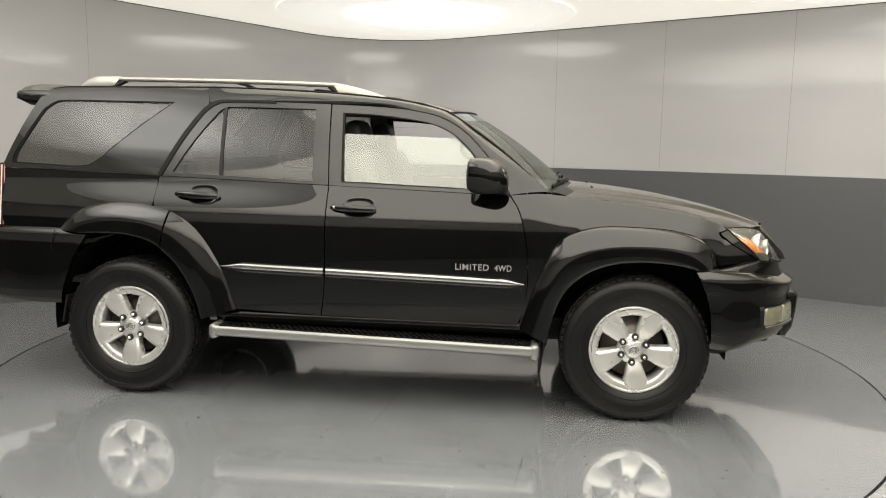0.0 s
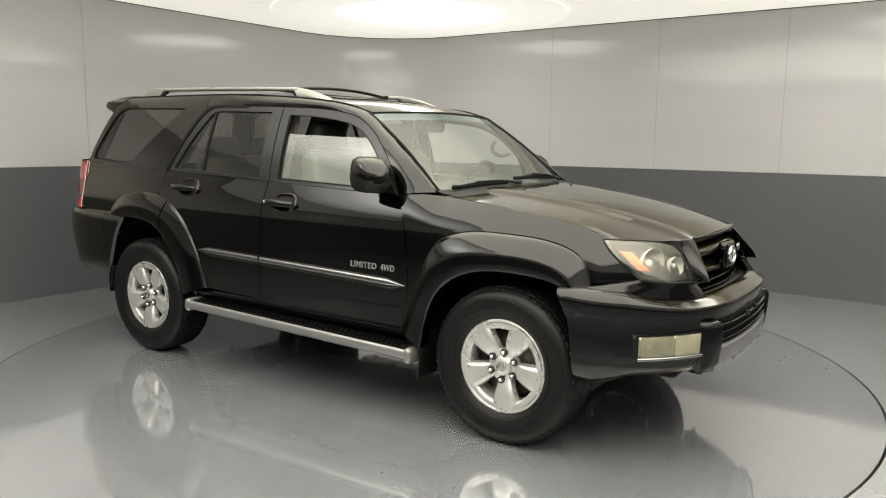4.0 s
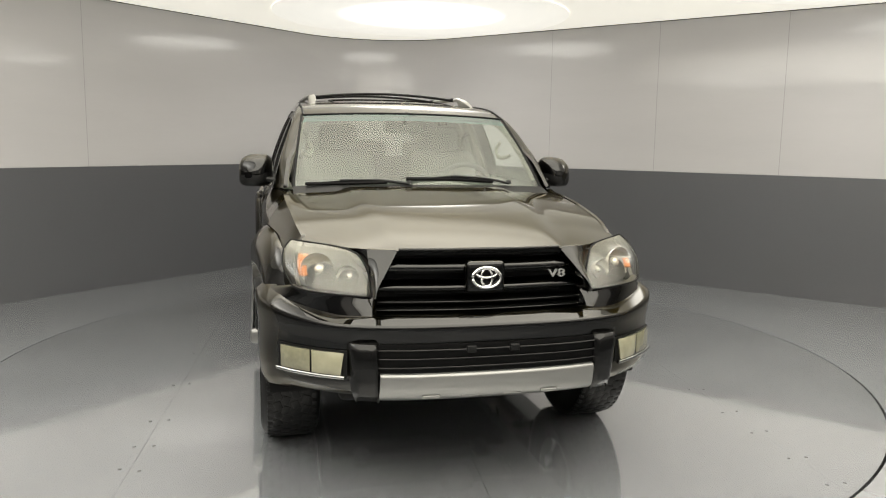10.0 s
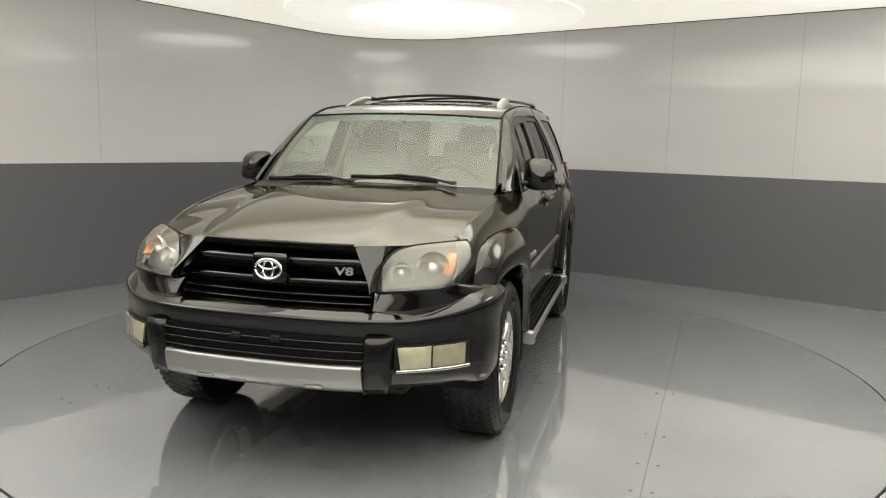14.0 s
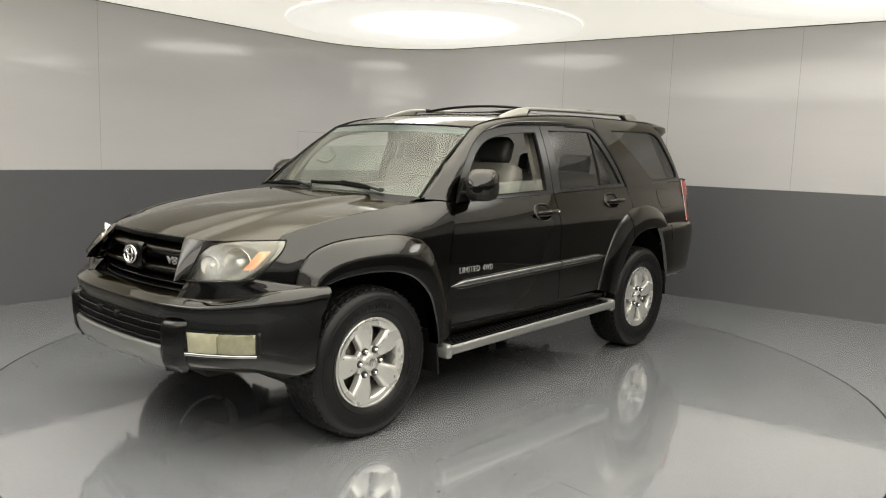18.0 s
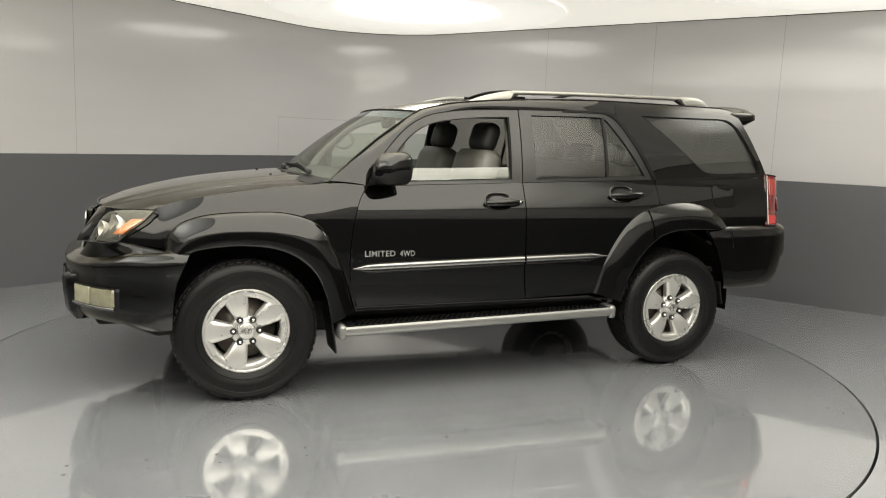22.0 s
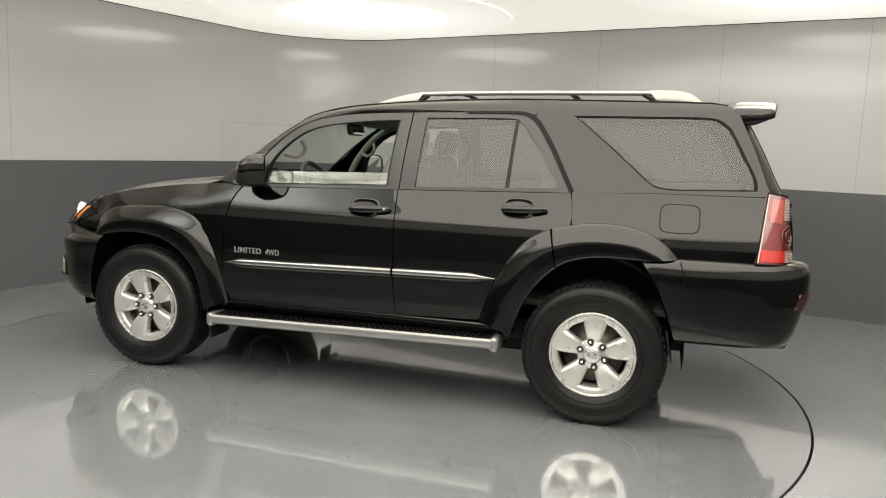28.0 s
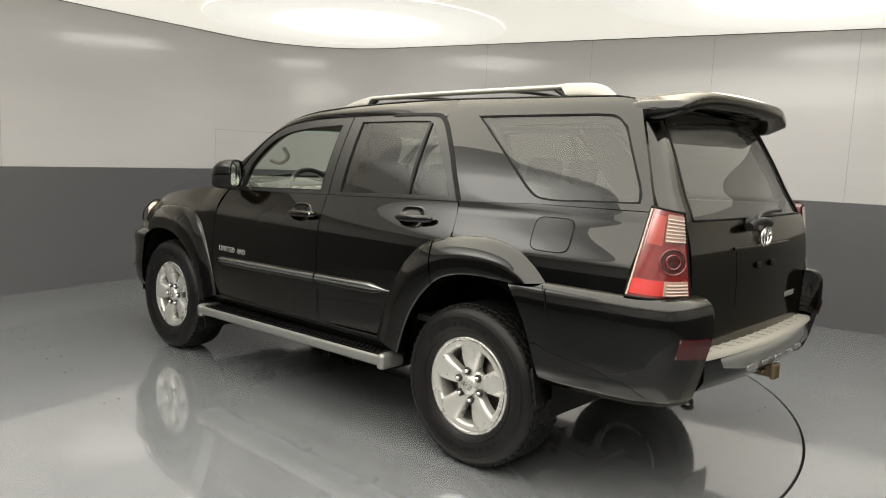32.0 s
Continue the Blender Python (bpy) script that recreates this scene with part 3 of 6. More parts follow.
# -- front doors --
door_f = {}
lower = coons(curve(lines([DOOR_B[-1], DOOR_F[-1]], [1]), 33), np.stack([np.linspace(-0.247, 0.728, 33), belt(np.linspace(-0.247, 0.728, 33)) - 0.002], 1),
              curve(DOOR_B[::-1], 29), curve(DOOR_F[::-1], 29))
gap = 0.003
m = Mesh().panel(on_side(lower + [0, 0]), IN)
FD_OUT = [(0.728, 1.176), (0.66, 1.30), (0.575, 1.405), (0.47, 1.505), (0.35, 1.575), (0.20, 1.612), (0.02, 1.632), (-0.272, 1.646)]
FD_IN = [(0.605, 1.188), (0.572, 1.325), (0.495, 1.425), (0.40, 1.502), (0.30, 1.545), (0.17, 1.570), (0.00, 1.590), (-0.205, 1.602)]
doors_front = both("front_door", m, PAINT, None, "black painted front door")
# window frame: over the glass, down the rear post, along the sill
out = np.concatenate([curve(FD_OUT, 40), lines([FD_OUT[-1], (-0.250, 1.207)], [12])[1:], lines([(-0.250, 1.207), (0.728, 1.176)], [24])[1:-1]])
inn = np.concatenate([curve(FD_IN, 40), lines([FD_IN[-1], (-0.183, 1.225)], [12])[1:], lines([(-0.183, 1.225), (0.605, 1.196)], [24])[1:-1]])
m = Mesh().panel(on_side(between(out, inn, 4), -0.004), IN * 1.4, wrap_v=True)
both("window_frame", m, FRAME, doors_front, "satin black window frame")
m = Mesh()
m.panel(on_side(between(inn * 1.0, inn + (np.array([0.15, 1.4]) - inn) * 0.03, 1), -0.008), IN, wrap_v=True)
both("window_seal", m, SEAL, doors_front)
# mirror triangle
m = Mesh()
tri = np.array([(0.715, 1.182), (0.60, 1.186), (0.62, 1.31)])
m.add(list(on_side(tri, 0.004)) + list(on_side(tri, -0.02)), [(0, 1, 2), (0, 1, 4, 3), (1, 2, 5, 4), (2, 0, 3, 5)], False)
both("mirror_sail", m, BLACK_MATT, doors_front)


def dropped_glass(top):
    """The front pane as far as it stands out of the door; top: height of its upper edge at its rear end."""
    g = Mesh()
    xs = np.linspace(-0.19, 0.60, 25)
    roof = np.interp(xs, [p[0] for p in FD_IN[::-1]], [p[1] for p in FD_IN[::-1]])
    hi = np.maximum(np.minimum(top + 0.03 * (0.2 - xs), roof - 0.004), belt(xs) - 0.02)
    lo = belt(xs) - 0.03
    P = between(np.stack([xs, lo], 1), np.stack([xs, hi], 1), 8)
    return g.grid(on_side(P, -0.022))


ob = part("window_pane", dropped_glass(1.285), GLASS_CLEAR, doors_front[0], "clear side window mostly lowered")
ob.visible_shadow = False
ob = part("window_pane", dropped_glass(1.475).mirrored(), GLASS_CLEAR, doors_front[1], "clear side window a little lowered")
ob.visible_shadow = False

# -- rear doors --
RD_R = [(-1.222, 1.238), (-1.236, 1.16), (-1.240, 1.080)]
edge = np.concatenate([curve(RD_R, 8), curve(FLARE_R_OUT[:5], 22)[::-1][1:]])
bottom = np.array([(-0.765, 0.516), (-0.75, 0.503)])
left = curve(edge, 29)[::-1]
lower = coons(lines([left[0], (-0.285, 0.500)], [32]), np.stack([np.linspace(-1.222, -0.253, 33), belt(np.linspace(-1.222, -0.253, 33)) - 0.002], 1),
              left, curve([(p[0] - 0.006, p[1]) for p in DOOR_B[::-1]], 29))
doors_rear = both("rear_door", Mesh().panel(on_side(lower), IN), PAINT, None, "black painted rear door")
RD_OUT = np.concatenate([lines([(-0.256, 1.209), (-0.280, 1.647)], [12]), curve([(-0.280, 1.647), (-0.55, 1.655), (-0.83, 1.660), (-0.93, 1.655), (-0.985, 1.625)], 24)[1:],
                         curve([(-0.985, 1.625), (-1.084, 1.492), (-1.222, 1.241)], 18)[1:], lines([(-1.222, 1.241), (-0.256, 1.209)], [24])[1:-1]])
RD_IN = np.concatenate([lines([(-0.345, 1.226), (-0.362, 1.619)], [12]), curve([(-0.362, 1.619), (-0.55, 1.624), (-0.80, 1.628), (-0.89, 1.624), (-0.925, 1.600)], 24)[1:],
                        curve([(-0.925, 1.600), (-1.03, 1.462), (-1.155, 1.262)], 18)[1:], lines([(-1.155, 1.262), (-0.345, 1.226)], [24])[1:-1]])
both("window_frame", Mesh().panel(on_side(between(RD_OUT, RD_IN, 4), -0.004), IN * 1.2, wrap_v=True), FRAME, doors_rear, "satin black window frame")


def pane(outline, off, rings=8):
    """A pane inside a closed outline of the side view."""
    o = np.asarray(outline, float)
    c = o.mean(0)
    g = Mesh()
    P = np.stack([c + (o - c) * r for r in np.linspace(1, 0.02, rings)])
    g.grid(on_side(P, off), wrap_v=True)
    g.add(on_side(P[-1], off), [tuple(range(len(o)))])
    return g


for ob in both("window_pane", pane(RD_IN, -0.014), GLASS_TINT, doors_rear, "dark smoked side window"):
    ob.visible_shadow = False
# black strip stands for the rubber seal and the shade in the door gap
seam = curve([(-0.60, 1.656), (-0.83, 1.660), (-0.93, 1.655), (-0.985, 1.625), (-1.084, 1.492), (-1.222, 1.241)], 40)
both("door_seam", Mesh().panel(on_side(between(seam + [0.006, -0.004], seam + [-0.016, 0.010], 2), 0.002), IN), SEAL, doors_rear)
bar = between(lines([(-0.862, 1.240), (-0.880, 1.628)], [10]), lines([(-0.880, 1.240), (-0.896, 1.626)], [10]), 2)
both("window_divider", Mesh().panel(on_side(bar, -0.006), IN), BLACK_MATT, doors_rear)

# -- body side: pillars, roof edge, quarter --
ROOF_EDGE = [(0.930, 1.196), (0.815, 1.292), (0.672, 1.402), (0.520, 1.512), (0.385, 1.604), (0.20, 1.655), (-0.02, 1.684), (-0.30, 1.708), (-0.80, 1.732), (-1.02, 1.736)]
RAIL_IN = [(0.733, 1.178), (0.665, 1.303), (0.580, 1.409), (0.475, 1.510), (0.353, 1.580), (0.20, 1.617), (0.02, 1.637), (-0.276, 1.651), (-0.83, 1.665), (-0.985, 1.652)]
edge_top, edge_in = curve(ROOF_EDGE, 60), curve(RAIL_IN, 60)


def edge_y(xz):
    """The roof edge's half width, drawn in along the windscreen."""
    x = xz[..., 0]
    return S(x, xz[..., 1]) - 0.055 * np.clip((x - 0.05) / 0.5, 0, 1) * np.clip((0.95 - x) / 0.3, 0, 1) - 0.05 * np.clip((x - 0.75) / 0.2, 0, 1)


pillar = np.zeros((5, 60, 3))
for k in range(5):
    w = k / 4
    xz = edge_in * (1 - w) + edge_top * w
    y0, y1 = S(edge_in[:, 0], edge_in[:, 1]), edge_y(edge_top)
    bulge = 0.012 * math.sin(math.pi * w) * np.clip((edge_top[:, 0] + 1.02) / 0.4, 0, 1)
    pillar[k] = np.stack([xz[:, 0], y0 * (1 - w) + y1 * w + bulge, xz[:, 1] + bulge * 0.4], 1)
both("roof_side_rail", Mesh().panel(pillar, IN), PAINT, None, "black painted windscreen pillar and roof edge")

Q_OUT = np.concatenate([lines([(-1.02, 1.737), (-1.90, 1.738)], [26]), curve([(-1.90, 1.738), (-2.00, 1.725), (-2.045, 1.690)], 8)[1:], curve([(-2.045, 1.690), (-2.12, 1.520), (-2.205, 1.300), (-2.215, 1.270)], 18)[1:],
                        lines([(-2.215, 1.270), (-1.66, 1.262), (-1.228, 1.242)], [16, 12])[1:], curve([(-1.228, 1.242), (-1.092, 1.495), (-0.992, 1.640), (-1.02, 1.737)], 30)[1:-1]])
Q_IN = np.concatenate([lines([(-1.195, 1.654), (-1.850, 1.664)], [26]), curve([(-1.850, 1.664), (-1.945, 1.655), (-2.010, 1.610)], 8)[1:], curve([(-2.010, 1.610), (-2.085, 1.470), (-2.150, 1.335), (-2.150, 1.296)], 18)[1:],
                       curve([(-2.150, 1.296), (-1.95, 1.288), (-1.72, 1.281), (-1.650, 1.293), (-1.600, 1.325)], 29)[1:], curve([(-1.600, 1.325), (-1.40, 1.495), (-1.215, 1.640), (-1.195, 1.654)], 30)[1:-1]])
quarter = both("quarter_panel", Mesh().panel(on_side(between(Q_OUT, Q_IN, 5)), IN, wrap_v=True), PAINT, None, "black painted rear quarter")
for ob in both("window_pane", pane(Q_IN, -0.010), GLASS_TINT, quarter, "dark smoked rear side window"):
    ob.visible_shadow = False
both("window_seal", Mesh().panel(on_side(between(Q_IN, Q_IN + (Q_IN.mean(0) - Q_IN) * 0.035, 1), -0.004), IN, wrap_v=True), SEAL, quarter)
# below it, down to the arch and the bumper
top = lines([(-1.229, 1.2418), (-1.66, 1.2618), (-2.215, 1.2698)], [16, 16])
low = np.concatenate([curve([(-1.246, 1.078)] + FLARE_R_OUT[5:], 25), lines([(-1.800, 0.935), (-2.165, 0.938)], [8])[1:]])
grid = coons(low, top, lines([low[0], top[0]], [16]), curve([(-2.165, 0.938), (-2.172, 1.06), (-2.195, 1.18), (-2.215, 1.266)], 17))
both("quarter_side", Mesh().panel(on_side(grid), IN), PAINT, quarter)
# fuel flap on the left
flap = Mesh()
c = np.array([-1.786, 1.140])
a8 = np.linspace(0, 2 * np.pi, 40, endpoint=False)
rr = 1 / (np.abs(np.cos(a8)) ** 5 + np.abs(np.sin(a8)) ** 5) ** 0.2
ring = c + np.stack([0.100 * rr * np.cos(a8), 0.073 * rr * np.sin(a8)], 1)
part("fuel_flap_gap", Mesh().panel(on_side(between(ring, c + (ring - c) * 0.945, 1), 0.0015), IN, wrap_v=True), SEAL, car)
part("fuel_flap", pane(c + (ring - c) * 0.945, 0.003, 4), PAINT, car, "rounded black fuel filler flap")

# -- wheel arch flares --


def flare(outer, inner, n, cut=None, toe=0.0):
    o, i = curve(outer, n), curve(inner, n)
    if cut:
        o, i = o[cut[0]:cut[1]], i[cut[0]:cut[1]]
    prof = [(0.0, -0.002), (0.025, 0.006), (0.10, 0.014), (0.22, 0.0245), (0.34, 0.0335), (0.44, 0.0395), (0.50, 0.0418), (0.54, 0.0425), (0.58, 0.0427), (0.75, 0.0427), (0.92, 0.0427), (0.97, 0.041), (1.0, 0.035)]
    rows = []
    for t, d in prof:
        xz = o * (1 - t) + i * t
        d = d * (1 + 0.70 * np.clip((xz[:, 0] - 0.85) / 0.35, 0, 1))          # the front arches stand out further
        rows.append(np.stack([xz[:, 0], S(xz[:, 0], np.maximum(xz[:, 1], 0.6)) + d, xz[:, 1]], 1))
    back = rows[-1].copy()
    back[:, 1] -= 0.06
    c = np.array([i[:, 0].mean(), 0, 0.38])
    rows.append(back + (back - c) * [0.01, 0, 0.01])
    return Mesh().panel(np.array(rows), IN * 0.5)


both("front_wheel_arch", flare(FLARE_F_OUT, FLARE_F_IN, 56), PAINT, None, "flared black front wheel arch")
both("rear_door_arch", flare(FLARE_R_OUT, FLARE_R_IN, 113, (0, 55)), PAINT, doors_rear, "flared black arch edge on the rear door")
both("rear_wheel_arch", flare(FLARE_R_OUT, FLARE_R_IN, 113, (55, 113)), PAINT, None, "flared black rear wheel arch")

# -- front wings --
hood_edge = spline([0.88, 1.05, 1.20, 1.50, 1.70, 1.83], [1.186, 1.172, 1.158, 1.118, 1.080, 1.040])
hood_half = spline([0.88, 1.20, 1.50, 1.70, 1.83], [0.775, 0.775, 0.760, 0.745, 0.725])


def wing_point(x, z):
    """The wing's side, rolled over towards the bonnet's edge."""
    zt = hood_edge(np.minimum(x, 1.83))
    zs = zt - 0.165
    ye = hood_half(np.minimum(x, 1.83))
    ye = ye + (S(x, zt) - ye) * np.clip((1.0 - x) / 0.22, 0, 1)
    y = S(x, np.minimum(z, zs))
    k = np.clip((z - zs) / (zt - zs), 0, 1)
    return np.where(z > zs, ye + (S(x, zs) - ye) * (1 - k ** np.interp(x, [0.8, 1.1], [1.9, 1.55])), y)


def on_wing(xz):
    return np.stack([xz[..., 0], wing_point(xz[..., 0], xz[..., 1]), xz[..., 1]], -1)


n = 45
top = np.concatenate([np.stack([np.linspace(0.735, 0.90, 6), np.linspace(1.176, 1.188, 6)], 1)[:-1], np.stack([np.linspace(0.90, 1.83, 28), hood_edge(np.linspace(0.90, 1.83, 28))], 1), curve([(1.83, 1.040), (1.91, 0.965), (1.985, 0.895), (2.045, 0.848)], 13)[1:]])
low = np.concatenate([curve([(0.840, 0.760), (0.915, 0.815), (1.010, 0.963), (1.158, 1.021), (1.406, 1.027), (1.623, 1.003), (1.735, 0.958), (1.790, 0.898), (1.817, 0.822)], 36), lines([(1.817, 0.822), (2.055, 0.812)], [9])[1:]])
n = len(top)
low = curve(low, n)
top = curve(top, n)
left = curve([(0.840, 0.760), (0.822, 0.95), (0.783, 1.10), (0.735, 1.176)], 21)
right = lines([low[-1], top[-1]], [20])
w = np.linspace(0, 1, 21) ** 0.7
g = coons(low, top, left, right)
g = np.stack([np.stack([np.interp(w, np.linspace(0, 1, 21), g[:, j, c]) for c in range(2)], 1) for j in range(n)], 1)
both("front_wing", Mesh().panel(on_wing(g), IN * 0.8), PAINT, None, "black painted front wing")
# below the wing behind the wheel
g = coons(lines([(0.806, 0.480), (0.792, 0.480)], [3]), lines([(0.915, 0.812), (0.838, 0.812)], [3]), curve([(0.806, 0.480), (0.850, 0.637), (0.915, 0.812)], 14), curve([(0.792, 0.480), (0.822, 0.60), (0.838, 0.70), (0.838, 0.812)], 14))
both("wing_foot", Mesh().panel(on_side(g), IN), PAINT, None)

# -- sill under the doors --
xs = np.linspace(-0.93, 0.93, 30)
rows = [np.stack([xs, np.full(30, y), np.full(30, z)], 1) for y, z in ((0.855, 0.500), (0.868, 0.485), (0.855, 0.445), (0.80, 0.40), (0.70, 0.39))]
both("sill", Mesh().grid(np.array(rows)), PAINT, None)

# -- bonnet --
hood_mid = spline([0.93, 1.05, 1.18, 1.35, 1.50, 1.69, 1.94, 2.06, 2.13], [1.206, 1.203, 1.193, 1.175, 1.157, 1.128, 1.073, 1.037, 1.010])
nu, nv = 49, 33
hood = np.zeros((nv, nu, 3))
for j, u in enumerate(np.linspace(-1, 1, nu)):
    au = abs(u)
    x_front = float(np.interp(au, [0, 0.45, 0.60, 0.66, 1.0], [2.135, 2.13, 2.115, 2.082, 1.872]))
    x_back = 0.955 - 0.05 * au**2 + 0.06 * (1 - au**2)
    for i, v in enumerate(np.linspace(0, 1, nv)):
        x = x_back + (x_front - x_back) * v
        ye = float(hood_half(min(x, 1.83))) if x < 1.83 else 0.725 - 0.0 * (x - 1.83)
        y = u * ye
        ze = float(hood_edge(min(x, 1.83))) - max(0.0, x - 1.83) * 0.28
        zm = float(hood_mid(x))
        k = au**2.6
        z = zm * (1 - k) + ze * k if x < 1.83 else max(zm * (1 - k) + ze * k, 0)
        ridge = 0.5 - 0.5 * math.tanh((au * ye - (0.47 - 0.09 * v)) / 0.032)
        z += 0.015 * ridge - 0.005
        hood[i, j] = (x, y, z)
bonnet = part("bonnet", Mesh().panel(hood, (0, 0, -0.02)), PAINT, car, "black bonnet with two raised creases")
for s in (1, -1):
    m = Mesh().lathe([(0.0005, 0.010), (0.006, 0.008), (0.009, 0.0)], 12, (1.182, s * 0.295, 1.198), "z")
    part("washer_jet", m, BLACK_MATT, bonnet)

# -- windscreen, roof --
nu, nv = 41, 25
us = np.linspace(-1, 1, nu)
ys0, ys1 = 0.735, float(edge_y(np.array([0.385, 1.604])))
screen_low = np.stack([0.905 + 0.13 * (1 - us**2), us * 0.722, 1.200 + 0.015 * (1 - us**2)], 1)
screen_top = np.stack([0.378 + 0.085 * (1 - us**2), us * ys1, 1.606 + 0.018 * (1 - us**2)], 1)
glass_grid = between(screen_low, screen_top, nv - 1)
for i in range(nv):
    t = i / (nv - 1)
    glass_grid[i, :, 2] += 0.018 * math.sin(math.pi * t)
    glass_grid[i, :, 0] += 0.009 * math.sin(math.pi * t)
ob = part("windscreen", Mesh().grid(glass_grid[:22]), GLASS_SCREEN, car, "clear windscreen with a hazy reflection")
ob.visible_shadow = False
ob = part("sun_band", Mesh().grid(glass_grid[21:]), GLASS_SUN, car, "green sun band along the windscreen top")
ob.visible_shadow = False
m = Mesh()
m.tube(glass_grid[:, 0] + [0.002, 0.004, 0.002], 0.007, 8)
m.tube(glass_grid[:, -1] + [0.002, -0.004, 0.002], 0.007, 8)
m.tube(glass_grid[-1] + [0, 0, 0.001], 0.006, 8)
part("windscreen_seal", m, SEAL, car)
roof_edge = spline([-2.06, -2.0, -1.90, -1.02, -0.80, -0.30, -0.02, 0.20, 0.385], [1.690, 1.722, 1.738, 1.737, 1.733, 1.709, 1.685, 1.656, 1.606])
xs = np.linspace(0.375, -2.03, 60)
roof = np.zeros((60, nu, 3))
for i, x in enumerate(xs):
    ze = float(roof_edge(x))
    ye = float(edge_y(np.array([x, ze])))
    bow = 0.085 * np.clip((x + 0.3) / 0.675, 0, 1) ** 2
    roof[i, :, 0] = x + bow * (1 - us**2)
    roof[i, :, 1] = us * ye
    roof[i, :, 2] = ze + float(np.interp(x, [-0.5, 0.375], [0.034, 0.018])) * (1 - np.abs(us) ** 2.4)
roof_part = part("roof", Mesh().panel(roof, (0, 0, -0.02)), PAINT, car, "black painted roof")
m = Mesh()
for s in (0, -1):
    m.tube(np.stack([roof[::2, s, 0], roof[::2, s, 1] * 0.985, roof[::2, s, 2] + 0.004], 1), 0.006, 6)
part("roof_drip_moulding", m, SEAL, roof_part)
# sunroof outline
o = np.array([(0.02, 0.40), (-0.45, 0.40), (-0.45, -0.40), (0.02, -0.40)])
m = Mesh()
loop = lines(np.concatenate([o, o[:1]]), [10, 16, 10, 16])
m.tube(np.stack([loop[:, 0], loop[:, 1], np.interp(loop[:, 0], xs[::-1], roof[::-1, nu // 2, 2]) - 0.010 * np.abs(loop[:, 1] / 0.4) ** 3 + 0.002], 1), 0.005, 6)
part("sunroof_seal", m, SEAL, roof_part)

# -- tailgate --
gate_x = spline([0.60, 0.72, 0.94, 1.10, 1.20, 1.27, 1.32, 1.50, 1.66, 1.73], [-2.345, -2.352, -2.352, -2.340, -2.318, -2.285, -2.255, -2.165, -2.075, -2.03])


def on_gate(y, z, off=0.0):
    y, z = np.broadcast_arrays(np.asarray(y, float), np.asarray(z, float))
    return np.stack([gate_x(z) - 0.034 * (1 - (y / 0.75) ** 2) - off, y, z], -1)


zz = np.linspace(0.70, 1.235, 24)[:, None]
gw = np.interp(zz, [0.70, 0.94, 1.235], [0.63, 0.684, 0.690])
yy = np.linspace(-1, 1, 41)[None] * gw
gate = part("tailgate", Mesh().panel(on_gate(yy, np.broadcast_to(zz, yy.shape)), (0.02, 0, 0)), PAINT, car, "black painted tailgate")
GLASS_W = lambda z: np.interp(z, [1.24, 1.68], [0.625, 0.515])
FRAME_W = lambda z: np.interp(z, [1.235, 1.30, 1.70], [0.745, 0.742, 0.605])
for s in (1, -1):
    zz = np.linspace(1.238, 1.70, 22)[:, None]
    w = np.linspace(0, 1, 7)[None]
    yy = s * (GLASS_W(zz) * (1 - w) + FRAME_W(zz) * w)
    P = on_gate(yy, np.broadcast_to(zz, yy.shape))
    P[..., 0] += 0.055 * w[..., None][0, :, 0] ** 2.5
    part("tailgate_post", Mesh().panel(P, (0.02, 0, 0)), PAINT, gate)
zz = np.linspace(1.238, 1.685, 18)[:, None]
yy = np.linspace(-1, 1, 31)[None] * GLASS_W(zz)
ob = part("rear_window", Mesh().grid(on_gate(yy, np.broadcast_to(zz, yy.shape), -0.008)), GLASS_REAR, gate, "dark smoked rear window")
ob.visible_shadow = False
m = Mesh()
ed = on_gate(np.concatenate([-GLASS_W(zz[:, 0]), np.linspace(-0.515, 0.515, 12)[1:-1], GLASS_W(zz[::-1, 0]), np.linspace(0.625, -0.625, 12)[1:-1]]),
             np.concatenate([zz[:, 0], np.full(10, 1.685), zz[::-1, 0], np.full(10, 1.238)]))
m.tube(np.concatenate([ed, ed[:1]]), 0.0055, 8, False)
part("rear_window_seal", m, SEAL, gate)
# number plate recess with its lip, and two bolts
m = Mesh()
yy, zz = np.meshgrid(np.linspace(-0.30, 0.30, 13), np.linspace(0.86, 1.105, 6))
m.panel(on_gate(yy, zz, 0.0025), (0.012, 0, 0))
part("plate_recess", m, PAINT, gate)
m = Mesh().tube(on_gate(np.linspace(-0.33, 0.33, 20), np.full(20, 1.114), 0.004), 0.007, 8)
part("plate_lip", m, PAINT, gate)
for s in (1, -1):
    m = Mesh().box(tuple(on_gate(s * 0.085, 1.03, 0.012)), (0.012, 0.035, 0.03), 0.004)
    part("plate_bolt", m, BLACK_MATT, gate)
# rear wiper
m = Mesh().tube(curve([tuple(on_gate(-0.02, 1.215, 0.036)), tuple(on_gate(0.10, 1.225, 0.040)), tuple(on_gate(0.22, 1.205, 0.036))], 12), [0.022] * 4 + [0.018] * 4 + [0.020] * 4, 8)
m.tube(curve([tuple(on_gate(0.16, 1.222, 0.05)), tuple(on_gate(0.0, 1.255, 0.03)), tuple(on_gate(-0.28, 1.262, 0.02))], 12), 0.009, 8)
m.lathe([(0.001, -0.05), (0.028, -0.044), (0.03, 0.0)], 16, tuple(on_gate(0.14, 1.215, 0.0)), "x")
part("rear_wiper", m, BLACK_MATT, gate)


